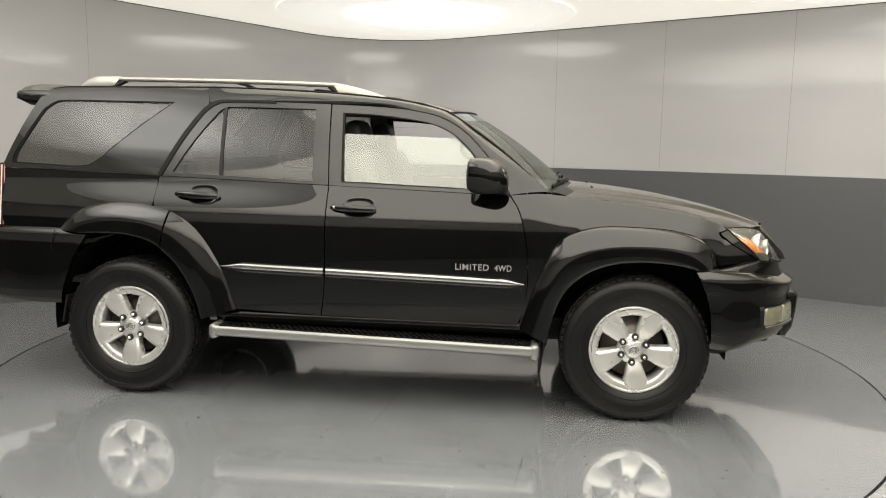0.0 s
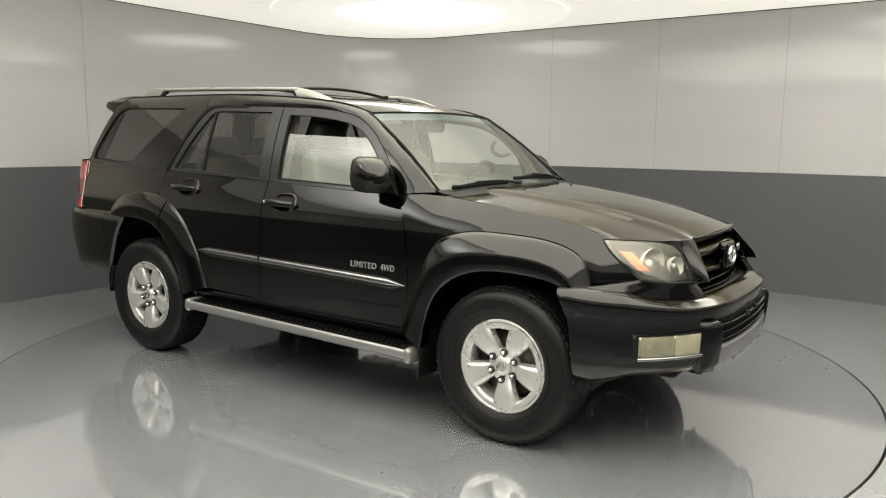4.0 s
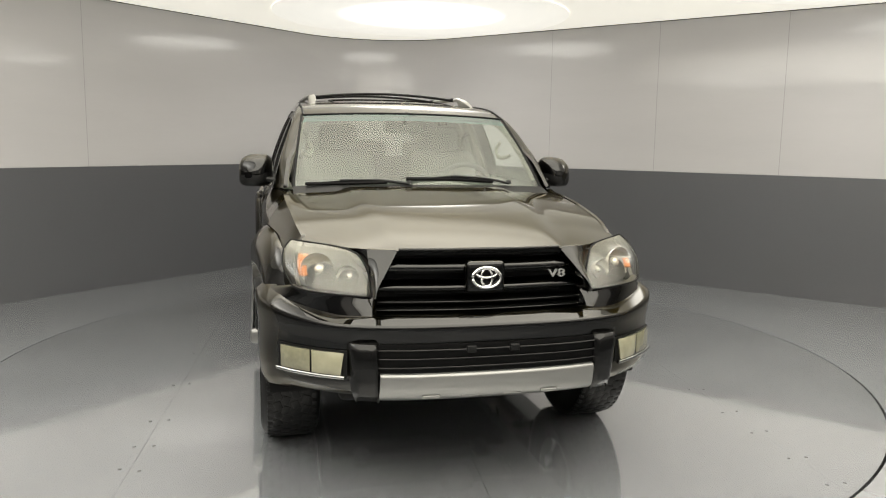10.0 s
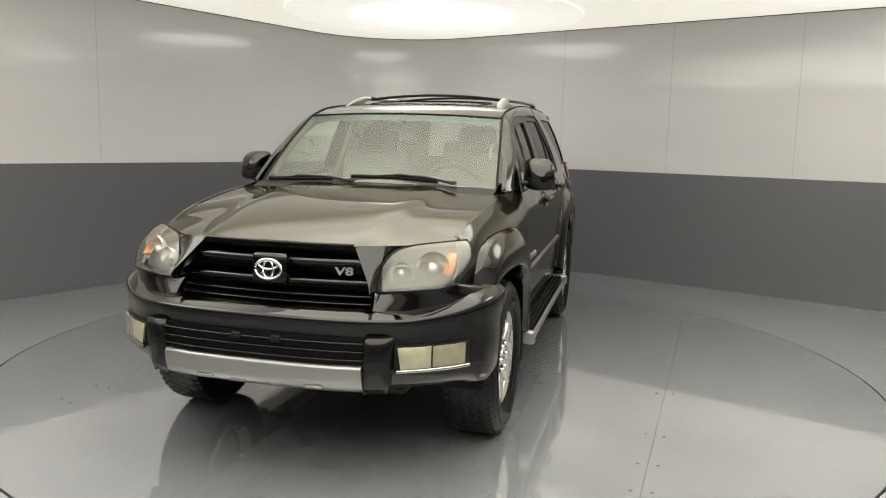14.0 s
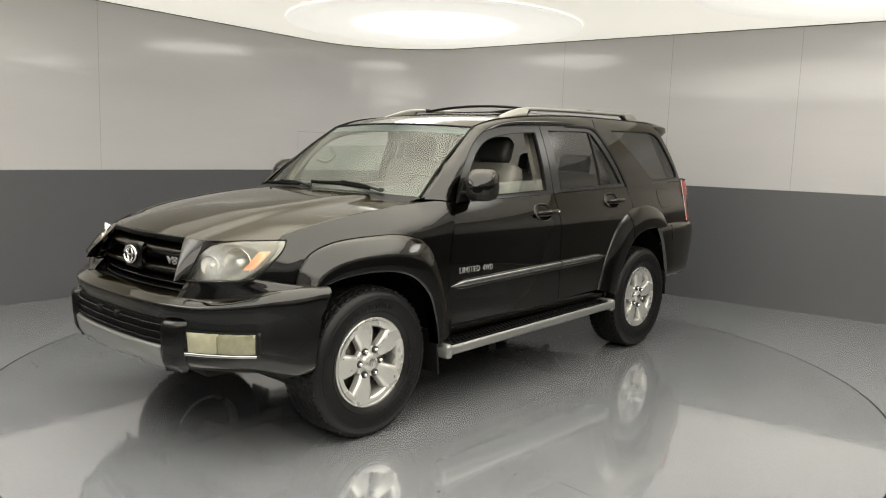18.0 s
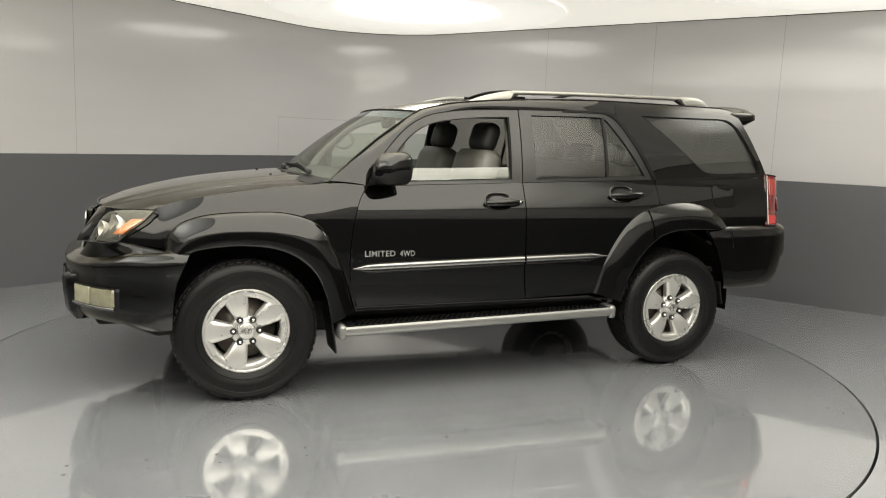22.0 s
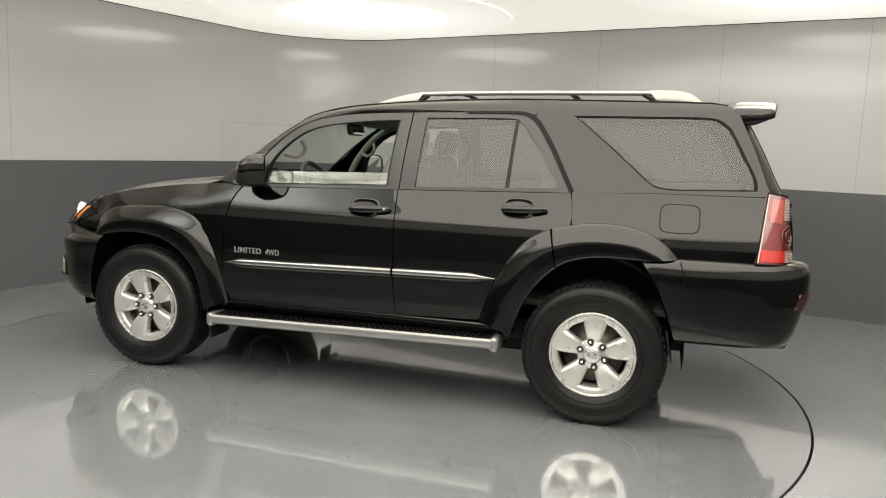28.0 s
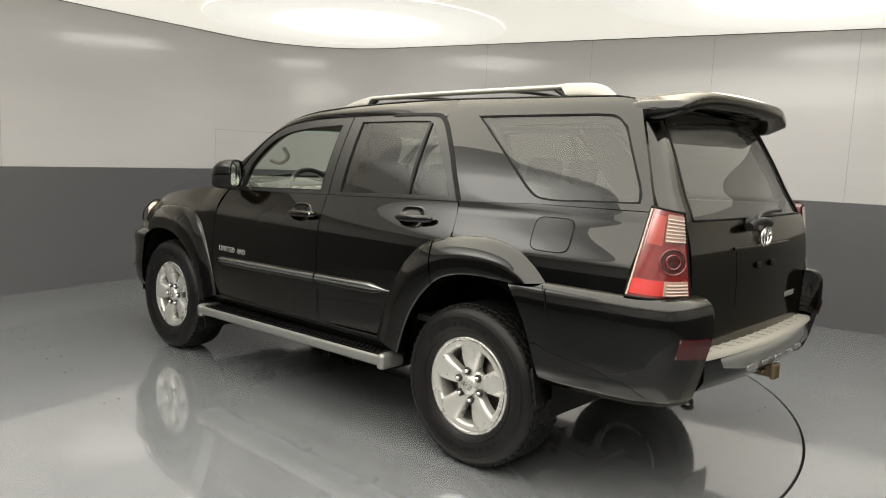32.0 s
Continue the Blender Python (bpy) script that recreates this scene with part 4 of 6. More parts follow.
def badge(x, y, z, size, facing, tilt=0.0):
    """A plain oval badge: an outer ring with a smaller ring and disc inside."""
    g = Mesh()
    a = np.linspace(0, 2 * np.pi, 40, endpoint=False)
    for sy, sz, r, dz in ((1.0, 0.70, 0.11, 0.0), (0.38, 0.62, 0.085, 0.0), (0.72, 0.30, 0.085, 0.30)):
        p = np.stack([0 * a, sy * np.cos(a), sz * np.sin(a) + dz], 1) * size
        p = np.concatenate([p, p[:1]])
        q = np.concatenate([p, p])[: len(p)]
        g.tube(q, r * size, 8, False)
    v = np.array(g.v)
    c, s = math.cos(tilt), math.sin(tilt)
    v = np.stack([v[:, 0] * c + v[:, 2] * s, v[:, 1], -v[:, 0] * s + v[:, 2] * c], 1)
    v[:, 0] *= facing
    g.v = [tuple(p) for p in v + [x, y, z]]
    return g


part("badge", badge(*on_gate(0.0, 1.155, 0.018), 0.060, -1), CHROME, gate, "chrome oval badge")

# spoiler over the rear window
ys = np.linspace(-0.600, 0.600, 41)
prof = [(-1.985, 1.752), (-2.05, 1.766), (-2.15, 1.770), (-2.225, 1.766), (-2.243, 1.752), (-2.240, 1.706), (-2.15, 1.700), (-2.06, 1.705), (-1.98, 1.722)]
rows = []
for x, z in prof:
    e = np.clip((np.abs(ys) - 0.40) / 0.185, 0, 1)
    zz2 = z + 0.018 * (1 - (ys / 0.6) ** 2) - 0.004 * e**1.6 * (0.35 + 0.65 * np.clip((-1.96 - x) / 0.2, 0, 1))
    xx2 = x + 0.025 * np.abs(ys / 0.615) ** 3 - 0.03 * (1 - (ys / 0.635) ** 2)
    low = {1.706: 0.018, 1.700: 0.052, 1.705: 0.068, 1.722: 0.046}.get(z, 0.0)
    zz2 = zz2 - low * e - 0.010 - (0.034 * e**2 if z > 1.73 else 0.0)
    lean = 1 - 0.012 * np.clip((z - 1.70) / 0.06, 0, 1) * e
    rows.append(np.stack([xx2, ys * lean, zz2], 1))
rows = np.array(rows)
for k in (0, -1):
    last = rows[:, k].copy()
    mid = last.mean(0)
    for w in (0.35, 0.62, 0.82, 0.94, 0.99):
        end = mid + (last - mid) * math.sqrt(1 - w * w)
        end[:, 1] += 0.022 * w * (-1 if k == 0 else 1)
        rows = np.concatenate([end[:, None], rows], 1) if k == 0 else np.concatenate([rows, end[:, None]], 1)
m = Mesh().grid(rows, wrap_u=True)
for k in (0, -1):
    m.add([r[k] for r in rows], [tuple(range(len(rows)))], False)
spoiler = part("spoiler", m, PAINT, car, "black roof spoiler over the rear window")
part("stop_lamp", Mesh().box((-2.262, 0, 1.728), (0.012, 0.30, 0.022), 0.005), DARK_RED, spoiler, "dark red high stop lamp")

# -- tail lamps --


def lamp_patch(a, b, c, d, nu, nv, bulge, way):
    """A bowed patch inside four corners: front top, rear top, rear bottom, front bottom."""
    a, b, c, d = (np.array(k, float) for k in (a, b, c, d))
    u, v = np.linspace(0, 1, nu)[None, :, None], np.linspace(0, 1, nv)[:, None, None]
    P = (1 - v) * ((1 - u) * a + u * b) + v * ((1 - u) * d + u * c)
    return P + bulge * np.sin(np.pi * np.clip(u, 0, 1)) * np.array(way) + 0 * v


TL = ((-2.204, 0.768, 1.292), (-2.305, 0.690, 1.270), (-2.358, 0.690, 0.935), (-2.164, 0.868, 0.940))
whole = lamp_patch(*TL, 25, 25, 0.055, (-0.55, 0.83, 0.0))
tail = both("tail_lamp", Mesh().panel(whole, (0.03, -0.03, 0)), RED_LENS, None, "tall red and clear tail lamp")


def lamp_zone(u0, u1, v0, v1):
    k = whole[int(v0 * 24): int(v1 * 24) + 1, int(u0 * 24): int(u1 * 24) + 1] + np.array([-0.003, 0.003, 0])
    return Mesh().panel(k, (0.006, -0.006, 0))


both("clear_lens", lamp_zone(0.46, 0.96, 0.08, 0.36), CLEAR_RIB, tail, "ribbed pinkish clear lens")
both("reversing_lens", lamp_zone(0.58, 0.98, 0.82, 0.96), CLEAR_RIB, tail, "ribbed clear reversing lens")
both("brake_lens", lamp_zone(0.08, 0.56, 0.80, 0.97), BRIGHT_RED, tail, "bright red lower lens")
def lamp_at(u, v, out=0.004):
    """A place on the lamp's bowed face."""
    a, b, c, d = (np.array(k) for k in TL)
    p = (1 - v) * ((1 - u) * a + u * b) + v * ((1 - u) * d + u * c)
    return p + 0.055 * math.sin(math.pi * u) * np.array((-0.55, 0.83, 0.0)) + np.array((-0.6, 0.8, 0)) * out


disc_rows = [[lamp_at(0.68 + 0.24 * r * math.cos(q), 0.57 + 0.135 * r * math.sin(q), 0.0035) for q in np.linspace(0, 2 * np.pi, 28, endpoint=False)] for r in (1.0, 0.7, 0.4, 0.05)]
both("round_lens", Mesh().grid(np.array(disc_rows), wrap_v=True), DARK_RED, tail, "dark red round lens")
for r in (1.0, 0.55):
    ring = [lamp_at(0.68 + 0.26 * r * math.cos(q), 0.57 + 0.145 * r * math.sin(q), 0.005) for q in np.linspace(0, 2 * np.pi, 33)]
    both("lens_ring", Mesh().tube(ring, 0.0030, 6, False), RED_LENS, tail)
for v0, v1, u0, n in ((0.10, 0.34, 0.47, 7), (0.84, 0.95, 0.59, 4)):
    for v in np.linspace(v0, v1, n):
        both("lens_rib", Mesh().tube([lamp_at(u, v, 0.005) for u in np.linspace(u0, 0.95, 9)], 0.0040, 6), LENS_RIB, tail)
both("lens_edge", Mesh().tube([lamp_at(0.02, v, 0.003) for v in np.linspace(0.02, 0.98, 16)], 0.0045, 6), LENS_RIB, tail, "pale edge of the lamp")
both("upper_lens", Mesh().panel(np.array([[lamp_at(u, v, 0.004) for u in np.linspace(0.10, 0.42, 8)] for v in np.linspace(0.07, 0.40, 8)]), (0.006, -0.006, 0)), PINK_LENS, tail, "pinkish red upper lens")
edge3 = np.concatenate([whole[0], whole[1:, -1], whole[-1, -2::-1], whole[-2:0:-1, 0]])
both("lamp_seal", Mesh().tube(np.concatenate([edge3, edge3[:1]]), 0.005, 6, False), SEAL, tail)

# -- bumpers --


def sweep(plan, prof, close=False):
    """A band along a plan line of (x, y); prof: (inset, height) pairs, or a function of the place along it."""
    p = np.asarray(plan, float)
    t = np.gradient(p, axis=0)
    t /= np.linalg.norm(t, axis=1)[:, None]
    nrm = np.stack([t[:, 1], -t[:, 0]], 1)
    rows = []
    for q in prof:
        rows.append(np.concatenate([p + nrm * q[0], np.full((len(p), 1), q[1])], 1))
    return np.array(rows)


FB = [(1.700, 0.928), (1.80, 0.922), (1.92, 0.896), (2.02, 0.850), (2.105, 0.775), (2.180, 0.685), (2.238, 0.590), (2.280, 0.480), (2.308, 0.330), (2.320, 0.150), (2.322, 0.0)]
half = curve(FB, 40)
plan_f = np.concatenate([half, half[-2::-1] * [1, -1]])
side = np.clip((plan_f[:, 0] - 1.70) / 0.35, 0, 1)
prof = [(0.085, 0.820), (0.052, 0.813), (0.034, 0.803), (0.010, 0.786), (0.001, 0.774), (0.0, 0.748), (0.006, 0.70), (0.012, 0.66), (0.010, 0.60), (0.010, 0.54), (0.018, 0.48), (0.038, 0.445), (0.11, 0.42)]
G = sweep(plan_f, prof)
G[:7, :, 2] -= (0.050 * np.clip((plan_f[:, 0] - 1.98) / 0.24, 0, 1))[None] * np.array([1, 1, 1, 0.95, 0.78, 0.5, 0.15])[:, None]
G[:, :, 2] += (0.012 * np.clip((1.95 - plan_f[:, 0]) / 0.25, 0, 1))[None]
for i, q in enumerate(prof):
    drop = np.clip((0.62 - q[1]) / 0.2, 0, 1)
    G[i, :, 2] -= drop * 0.055 * np.clip((2.05 - plan_f[:, 0]) / 0.25, 0, 1)
    G[i, :, 0] += float(np.interp(q[1], [0.40, 0.52, 0.65, 0.82], [0.085, 0.082, 0.062, -0.012])) * np.clip((2.0 - plan_f[:, 0]) / 0.30, 0, 1)
bumper_lip = G[1, :40] - [0.0, 0.0, 0.004]
bumper_f = part("front_bumper", Mesh().panel(G, (-0.01, 0, 0)), PAINT, car, "black painted front bumper")


def on_bumper(s, inset, z):
    """A place on the front bumper at a half-plan station."""
    return np.concatenate([sweep(half, [(inset, z)])[0][s]])


# lower opening with slats
m = Mesh()
yy = np.linspace(-0.455, 0.455, 25)
xb = np.interp(np.abs(yy), [p[1] for p in FB[::-1]], [p[0] for p in FB[::-1]])
P = np.stack([np.stack([xb - 0.002, yy, np.full(25, z)], 1) for z in (0.662, 0.545)])
m.panel(P, (-0.02, 0, 0))
grille_low = part("lower_grille", m, SEAL, bumper_f, "dark lower air intake")
for z in (0.640, 0.605, 0.570):
    part("slat", Mesh().tube(np.stack([xb + 0.004, yy, np.full(25, z)], 1), 0.008, 8, squash=(1.2, 0.55)), BLACK_GLOSS, grille_low)
for y in (-0.09, 0.09):
    part("plate_clip", Mesh().box((2.327, y, 0.640), (0.02, 0.04, 0.028), 0.005), BLACK_MATT, grille_low)
# silver skid panel
P = []
for z, d in ((0.546, -0.004), (0.543, 0.012), (0.530, 0.018), (0.470, 0.006), (0.440, -0.008), (0.428, -0.025), (0.424, -0.06)):
    P.append(np.stack([xb + d, yy * np.interp(z, [0.42, 0.55], [1.0, 0.99]), np.full(25, z)], 1))
skid = part("skid_panel", Mesh().panel(np.array(P), (-0.02, 0, 0)), SILVER, bumper_f, "satin silver lower skid panel")
for y in (-0.25, -0.09, 0.09, 0.25):
    part("skid_slot", Mesh().box((2.312, y, 0.446), (0.012, 0.075, 0.014), 0.005), SILVER, skid)
# upright guards beside it
for s in (1, -1):
    P = []
    for z, d, y0, y1 in ((0.668, 0.000, 0.458, 0.565), (0.664, 0.022, 0.455, 0.572), (0.640, 0.034, 0.450, 0.575), (0.56, 0.030, 0.448, 0.572), (0.47, 0.018, 0.448, 0.560), (0.428, -0.01, 0.452, 0.545), (0.420, -0.06, 0.456, 0.54)):
        row = []
        for k, w in enumerate(np.linspace(0, 1, 9)):
            y = y0 + (y1 - y0) * w
            e = 0.5 - abs(w - 0.5)
            x = float(np.interp(y, [p[1] for p in FB[::-1]], [p[0] for p in FB[::-1]])) + d * min(1, e * 6) - 0.01 * (1 - min(1, e * 6))
            row.append((x, s * y, z))
        P.append(row)
    part("bumper_guard", Mesh().panel(np.array(P), (-0.03, 0, 0)), BLACK_GLOSS, bumper_f, "upright black bumper guard")
# fog lamps
for s in (1, -1):
    def fog_zone(y0, y1, off, z0, z1, n=9):
        P = []
        for z in np.linspace(z1, z0, 6):
            row = []
            for y in np.linspace(y0, y1, n):
                x = float(np.interp(y, [p[1] for p in FB[::-1]], [p[0] for p in FB[::-1]]))
                row.append((x + off * 0.8, s * (y + off * 0.6), z))
            P.append(row)
        return np.array(P)
    fog = part("fog_lamp", Mesh().panel(fog_zone(0.575, 0.835, 0.001, 0.524, 0.632), (-0.02, 0, 0)), BLACK_MATT, bumper_f, "paired rectangular fog lamp with hazed lens")
    for name, y0, y1, slant in (("fog_lens", 0.590, 0.704, 0.014), ("marker_lens", 0.711, 0.822, 0.0)):
        P = fog_zone(y0, y1, 0.010, 0.535, 0.624)
        lean = np.linspace(-0.5, 0.5, 6)[:, None] * np.linspace(1, 0, 9)[None] * slant
        P[..., 1] += s * lean
        P[1:-1, 1:-1, 0] += 0.006
        part(name, Mesh().panel(P, (-0.015, 0, 0)), FOG_LENS if name == "fog_lens" else MARKER_LENS, fog)
    part("fog_trim", Mesh().tube(fog_zone(0.580, 0.835, 0.012, 0.526, 0.526, 12)[0], 0.008, 8), DARK_CHROME, fog, "dark chrome strip under the lamp")

# -- grille --
m = Mesh()
GO = np.array([(-0.345, 1.012), (0.345, 1.012), (0.448, 0.872), (0.462, 0.760), (-0.462, 0.760), (-0.448, 0.872)])
xg = lambda y, z: 2.140 + 0.035 * (1.01 - z) / 0.25 - 0.05 * (y / 0.46) ** 2
m.add([(xg(y, z) - 0.035, y, z) for y, z in GO], [tuple(range(6))], False)
loop = lines(np.concatenate([GO, GO[:1]]), [12, 4, 4, 12, 4, 4])
m.grid(np.stack([[(xg(y, z) - 0.035, y, z) for y, z in loop], [(xg(y, z) + 0.008, y, z) for y, z in loop]]))
grille = part("grille", m, SEAL, car, "black grille with two broad bars", fix=True)


def grille_bar(z, h, d, w0, mat, label=""):
    yy = np.linspace(-w0, w0, 31)
    P = []
    for dz, off in ((h, -0.060), (h, -0.036), (h * 0.94, -0.032), (h * 0.12, 0.007), (-h * 0.1, 0.012), (-h * 0.9, 0.013), (-h, 0.008), (-h, -0.045)):
        P.append([(xg(y, z) + d + off, y, z + dz) for y in yy])
    return part("grille_bar", Mesh().panel(np.array(P), (-0.005, 0, 0)), mat, grille, label)


grille_bar(0.950, 0.024, 0.010, 0.392, PAINT, "gloss black grille bar")
grille_bar(0.866, 0.021, 0.014, 0.462, PAINT, "gloss black grille bar")
grille_bar(0.803, 0.009, -0.006, 0.455, BLACK_GLOSS)
grille_bar(0.772, 0.007, 0.004, 0.460, BLACK_GLOSS)
for z in (0.992, 0.918, 0.835):
    part("mesh_bar", Mesh().tube([(xg(y, z) - 0.022, y, z) for y in np.linspace(-0.36, 0.36, 15)], 0.006, 6), BLACK_MATT, grille)
m = Mesh().tube([(xg(y, 1.016) + 0.010, y, 1.014) for y in np.linspace(-0.35, 0.35, 21)], 0.007, 8)
part("grille_surround", m, BLACK_GLOSS, grille)
m = Mesh().box((2.186, 0, 0.905), (0.05, 0.165, 0.135), 0.018)
holder = part("badge_holder", m, PAINT, grille)
part("badge", badge(2.216, 0.0, 0.905, 0.060, 1, radians(-4)), CHROME, grille, "chrome oval badge on the grille")
for s in (1, -1):
    m = Mesh().panel(np.array([[(xg(s * 0.462, z) + 0.0, s * 0.455, z), (xg(s * 0.47, z) + 0.01, s * 0.475, z)] for z in np.linspace(0.755, 0.83, 5)]), (-0.03, 0, 0))
    part("grille_cheek", m, PAINT, grille)
# black tray between grille, lamps and bumper
m = Mesh()
a1 = [(2.225, 0.0), (2.215, 0.33), (2.18, 0.50), (2.11, 0.66), (2.02, 0.775), (1.90, 0.83)]
pl = curve(a1, 24)
pl = np.concatenate([pl[::-1], pl[1:] * [1, -1]])
m.grid(np.stack([np.concatenate([pl - [0.12, 0], np.full((len(pl), 1), 0.762)], 1), np.concatenate([pl, np.full((len(pl), 1), 0.748)], 1), np.concatenate([pl + [0.0, 0], np.full((len(pl), 1), 0.70)], 1)]))
part("front_tray", m, BLACK_MATT, car)


def lettering(text, height, name, mat, parent, place, label="", depth=0.003, spacing=1.0, width=None):
    """Raised letters as a mesh; place turns the flat text (x right, y up) into the car's space."""
    cu = bpy.data.curves.new(name, "FONT")
    cu.body, cu.size, cu.extrude, cu.align_x, cu.space_character = text, height, depth, "CENTER", spacing
    cu.offset = height * 0.012
    tmp = bpy.data.objects.new(name, cu)
    me = bpy.data.meshes.new_from_object(tmp)
    bpy.data.objects.remove(tmp)
    if width:
        xs = [v.co.x for v in me.vertices]
        me.transform(Matrix.Diagonal((width / (max(xs) - min(xs)), 1, 1, 1)))
    me.transform(place)
    me.materials.clear()
    me.materials.append(mat)
    ob = new(name, me)
    ob.parent = parent
    if label:
        ob["label"] = label
    return ob


def facing(place, right, up):
    r, u = Vector(right).normalized(), Vector(up).normalized()
    n = r.cross(u)
    return Matrix.Translation(place) @ Matrix((r, u, n)).transposed().to_4x4()


lettering("V8", 0.047, "engine_badge", LETTER, grille, facing((2.168, 0.325, 0.893), (-0.12, 1, 0), (-0.05, 0, 1)), "chrome V8 lettering", 0.004, 1.0, 0.080)
for s in (1, -1):
    P = []
    for z in np.linspace(1.014, 0.836, 10):
        yg = float(np.interp(z, [0.836, 0.872, 1.014], [0.462, 0.452, 0.352]))
        yl = float(np.interp(z, [0.832, 1.008], [0.468, 0.476]))
        xl = float(np.interp(z, [0.832, 1.008], [2.180, 2.088]))
        P.append([(xg(yg, z) * (1 - w) + (0.010 + 0.34 * (1.014 - z)) * (1 - w) + xl * w + 0.006 * math.sin(math.pi * min(w, 1)) + 0.052 * min(1, (1.014 - z) / 0.140) * max(0, 1 - w ** 3) - 0.09 * max(0, w - 1), s * (yg + (yl - yg) * w), z) for w in (0, 0.2, 0.4, 0.6, 0.8, 1.0, 1.25, 1.6)])
    P = np.array(P)
    part("bonnet_nose", Mesh().panel(P[:, :6], (-0.03, 0, 0)), PAINT, bonnet)
    part("nose_return", Mesh().grid(P[:, 5:]), PAINT, bonnet)

# -- head lamps --
HL = [np.array(p) for p in ((1.828, 0.786, 1.030), (2.085, 0.478, 1.008), (2.178, 0.470, 0.832), (2.035, 0.770, 0.852))]
u, v = np.linspace(0, 1, 29)[None, :, None], np.linspace(0, 1, 19)[:, None, None]


def lamp_shell(depth, shrink=0.0):
    uu, vv = shrink + (1 - 2 * shrink) * u, shrink + (1 - 2 * shrink) * v
    vv = vv * (1 - 0.07 * np.clip(1 - uu / 0.38, 0, 1) ** 2)
    uu = uu + 0.05 * np.clip(1 - uu / 0.3, 0, 1) * (1 - np.clip(vv / 0.3, 0, 1)) ** 2
    pull = np.clip((uu - 0.55) / 0.45, 0, 1) ** 2 * np.clip(1 - vv / 0.55, 0, 1) ** 2
    uu, vv = uu - 0.10 * pull, vv + 0.10 * pull
    P = (1 - vv) * ((1 - uu) * HL[0] + uu * HL[1]) + vv * ((1 - uu) * HL[3] + uu * HL[2])
    way = np.array([0.72, 0.62, 0.12])
    bow = np.sin(np.pi * np.clip(uu, 0, 1)) ** 0.55 * (1 - (1 - vv) ** 2.5) * (1 - 0.25 * vv) * 0.085
    side = 0.034 * np.sin(np.pi * np.clip(vv, 0, 1)) * np.clip(1 - uu / 0.5, 0, 1) ** 1.5
    return P + (bow - depth) * way + side * np.array([0.25, 0.95, 0.0])


head = both("head_lamp", Mesh().panel(lamp_shell(0.060, 0.05), (-0.02, -0.02, 0)), LAMP_BED, None, "hazed headlamp with an amber corner marker")
low_edge = lamp_shell(0.012)[-1]
ledge = bumper_lip[(bumper_lip[:, 1] > 0.462) & (bumper_lip[:, 1] < 0.872)]
skirt = between(curve(low_edge, 30), curve(ledge, 30), 6)
skirt += (np.sin(np.pi * np.linspace(0, 1, 7)) * 0.006)[:, None, None] * np.array([0.7, 0.6, 0])
both("lamp_skirt", Mesh().panel(skirt, (-0.02, -0.02, 0)), PAINT, None, "black painted strip below the headlamp")
for ob in both("lamp_lens", Mesh().grid(lamp_shell(0.0)), LENS, head, "yellowed clear lamp lens"):
    ob.visible_shadow = False
edge3 = lamp_shell(0.0)
edge3 = np.concatenate([edge3[0], edge3[1:, -1], edge3[-1, -2::-1], edge3[-2:0:-1, 0]])
both("lamp_seal", Mesh().tube(np.concatenate([edge3, edge3[:1]]), 0.004, 6, False), SEAL, head)
shell3 = lamp_shell(0.045)


def bowl(fu, fv, r, deep):
    c = shell3[int(fv * 18), int(fu * 28)]
    g = Mesh()
    g.lathe([(r, 0.012), (r * 0.96, 0.0), (r * 0.82, -deep * 0.42), (r * 0.66, -deep * 0.66), (r * 0.48, -deep * 0.84), (r * 0.30, -deep * 0.95), (0.002, -deep)], 28, (0, 0, 0), "x", True)
    dents = random.Random(7)
    g.v = [(x + dents.uniform(-0.0028, 0.0028), y, z) for x, y, z in g.v]     # pressed facets
    g.lathe([(0.0015, 0.0), (r * 0.26, -0.004), (r * 0.30, -deep * 0.6)], 16, (0, 0, 0), "x")
    vv = np.array(g.v)
    a = radians(22)
    g.v = [(x * math.cos(a) - y * math.sin(a) + c[0], x * math.sin(a) + y * math.cos(a) + c[1], z + c[2]) for x, y, z in vv]
    return g


both("main_reflector", bowl(0.42, 0.56, 0.072, 0.045), REFLECTOR, head, "round bright reflector")
both("inner_reflector", bowl(0.76, 0.62, 0.046, 0.04), REFLECTOR, head, "small round reflector")
both("side_marker", Mesh().panel(between(lamp_shell(0.044)[5:14, 4], lamp_shell(0.016)[5:14, 7], 4), (-0.02, -0.02, 0)), AMBER, head, "amber side marker")

# -- rear bumper --
RB = [(-1.715, 0.915), (-1.82, 0.915), (-1.98, 0.908), (-2.14, 0.895), (-2.28, 0.872), (-2.375, 0.828), (-2.43, 0.762), (-2.455, 0.68)]
hp = curve(RB, 30)[::-1]
prof_r = [(0.09, 0.947), (0.045, 0.944), (0.020, 0.930), (0.004, 0.905), (0.0, 0.84), (0.001, 0.78), (0.003, 0.72), (0.003, 0.67), (0.005, 0.60), (0.012, 0.545), (0.030, 0.508), (0.14, 0.487)]
G = sweep(hp, prof_r)
for i, q in enumerate(prof_r):
    G[i, :, 0] += float(np.interp(q[1], [0.50, 0.64, 0.78, 0.92], [-0.095, -0.050, 0.008, 0.100])) * np.clip((hp[:, 0] + 2.05) / 0.335, 0, 1)
    G[i, :, 0] += 0.060 * float(np.clip((0.78 - q[1]) / 0.28, 0, 1)) * np.clip((-2.05 - hp[:, 0]) / 0.3, 0, 1)
m = Mesh().panel(G, (0.01, -0.02, 0))
m.add(list(G[:, 0]) + [(-2.30, 0.68, 0.485), (-2.30, 0.68, 0.945)], [tuple(range(len(prof_r) + 2))], False)
rb = both("rear_bumper_corner", m, PAINT, None, "black painted rear bumper corner with scuffs")
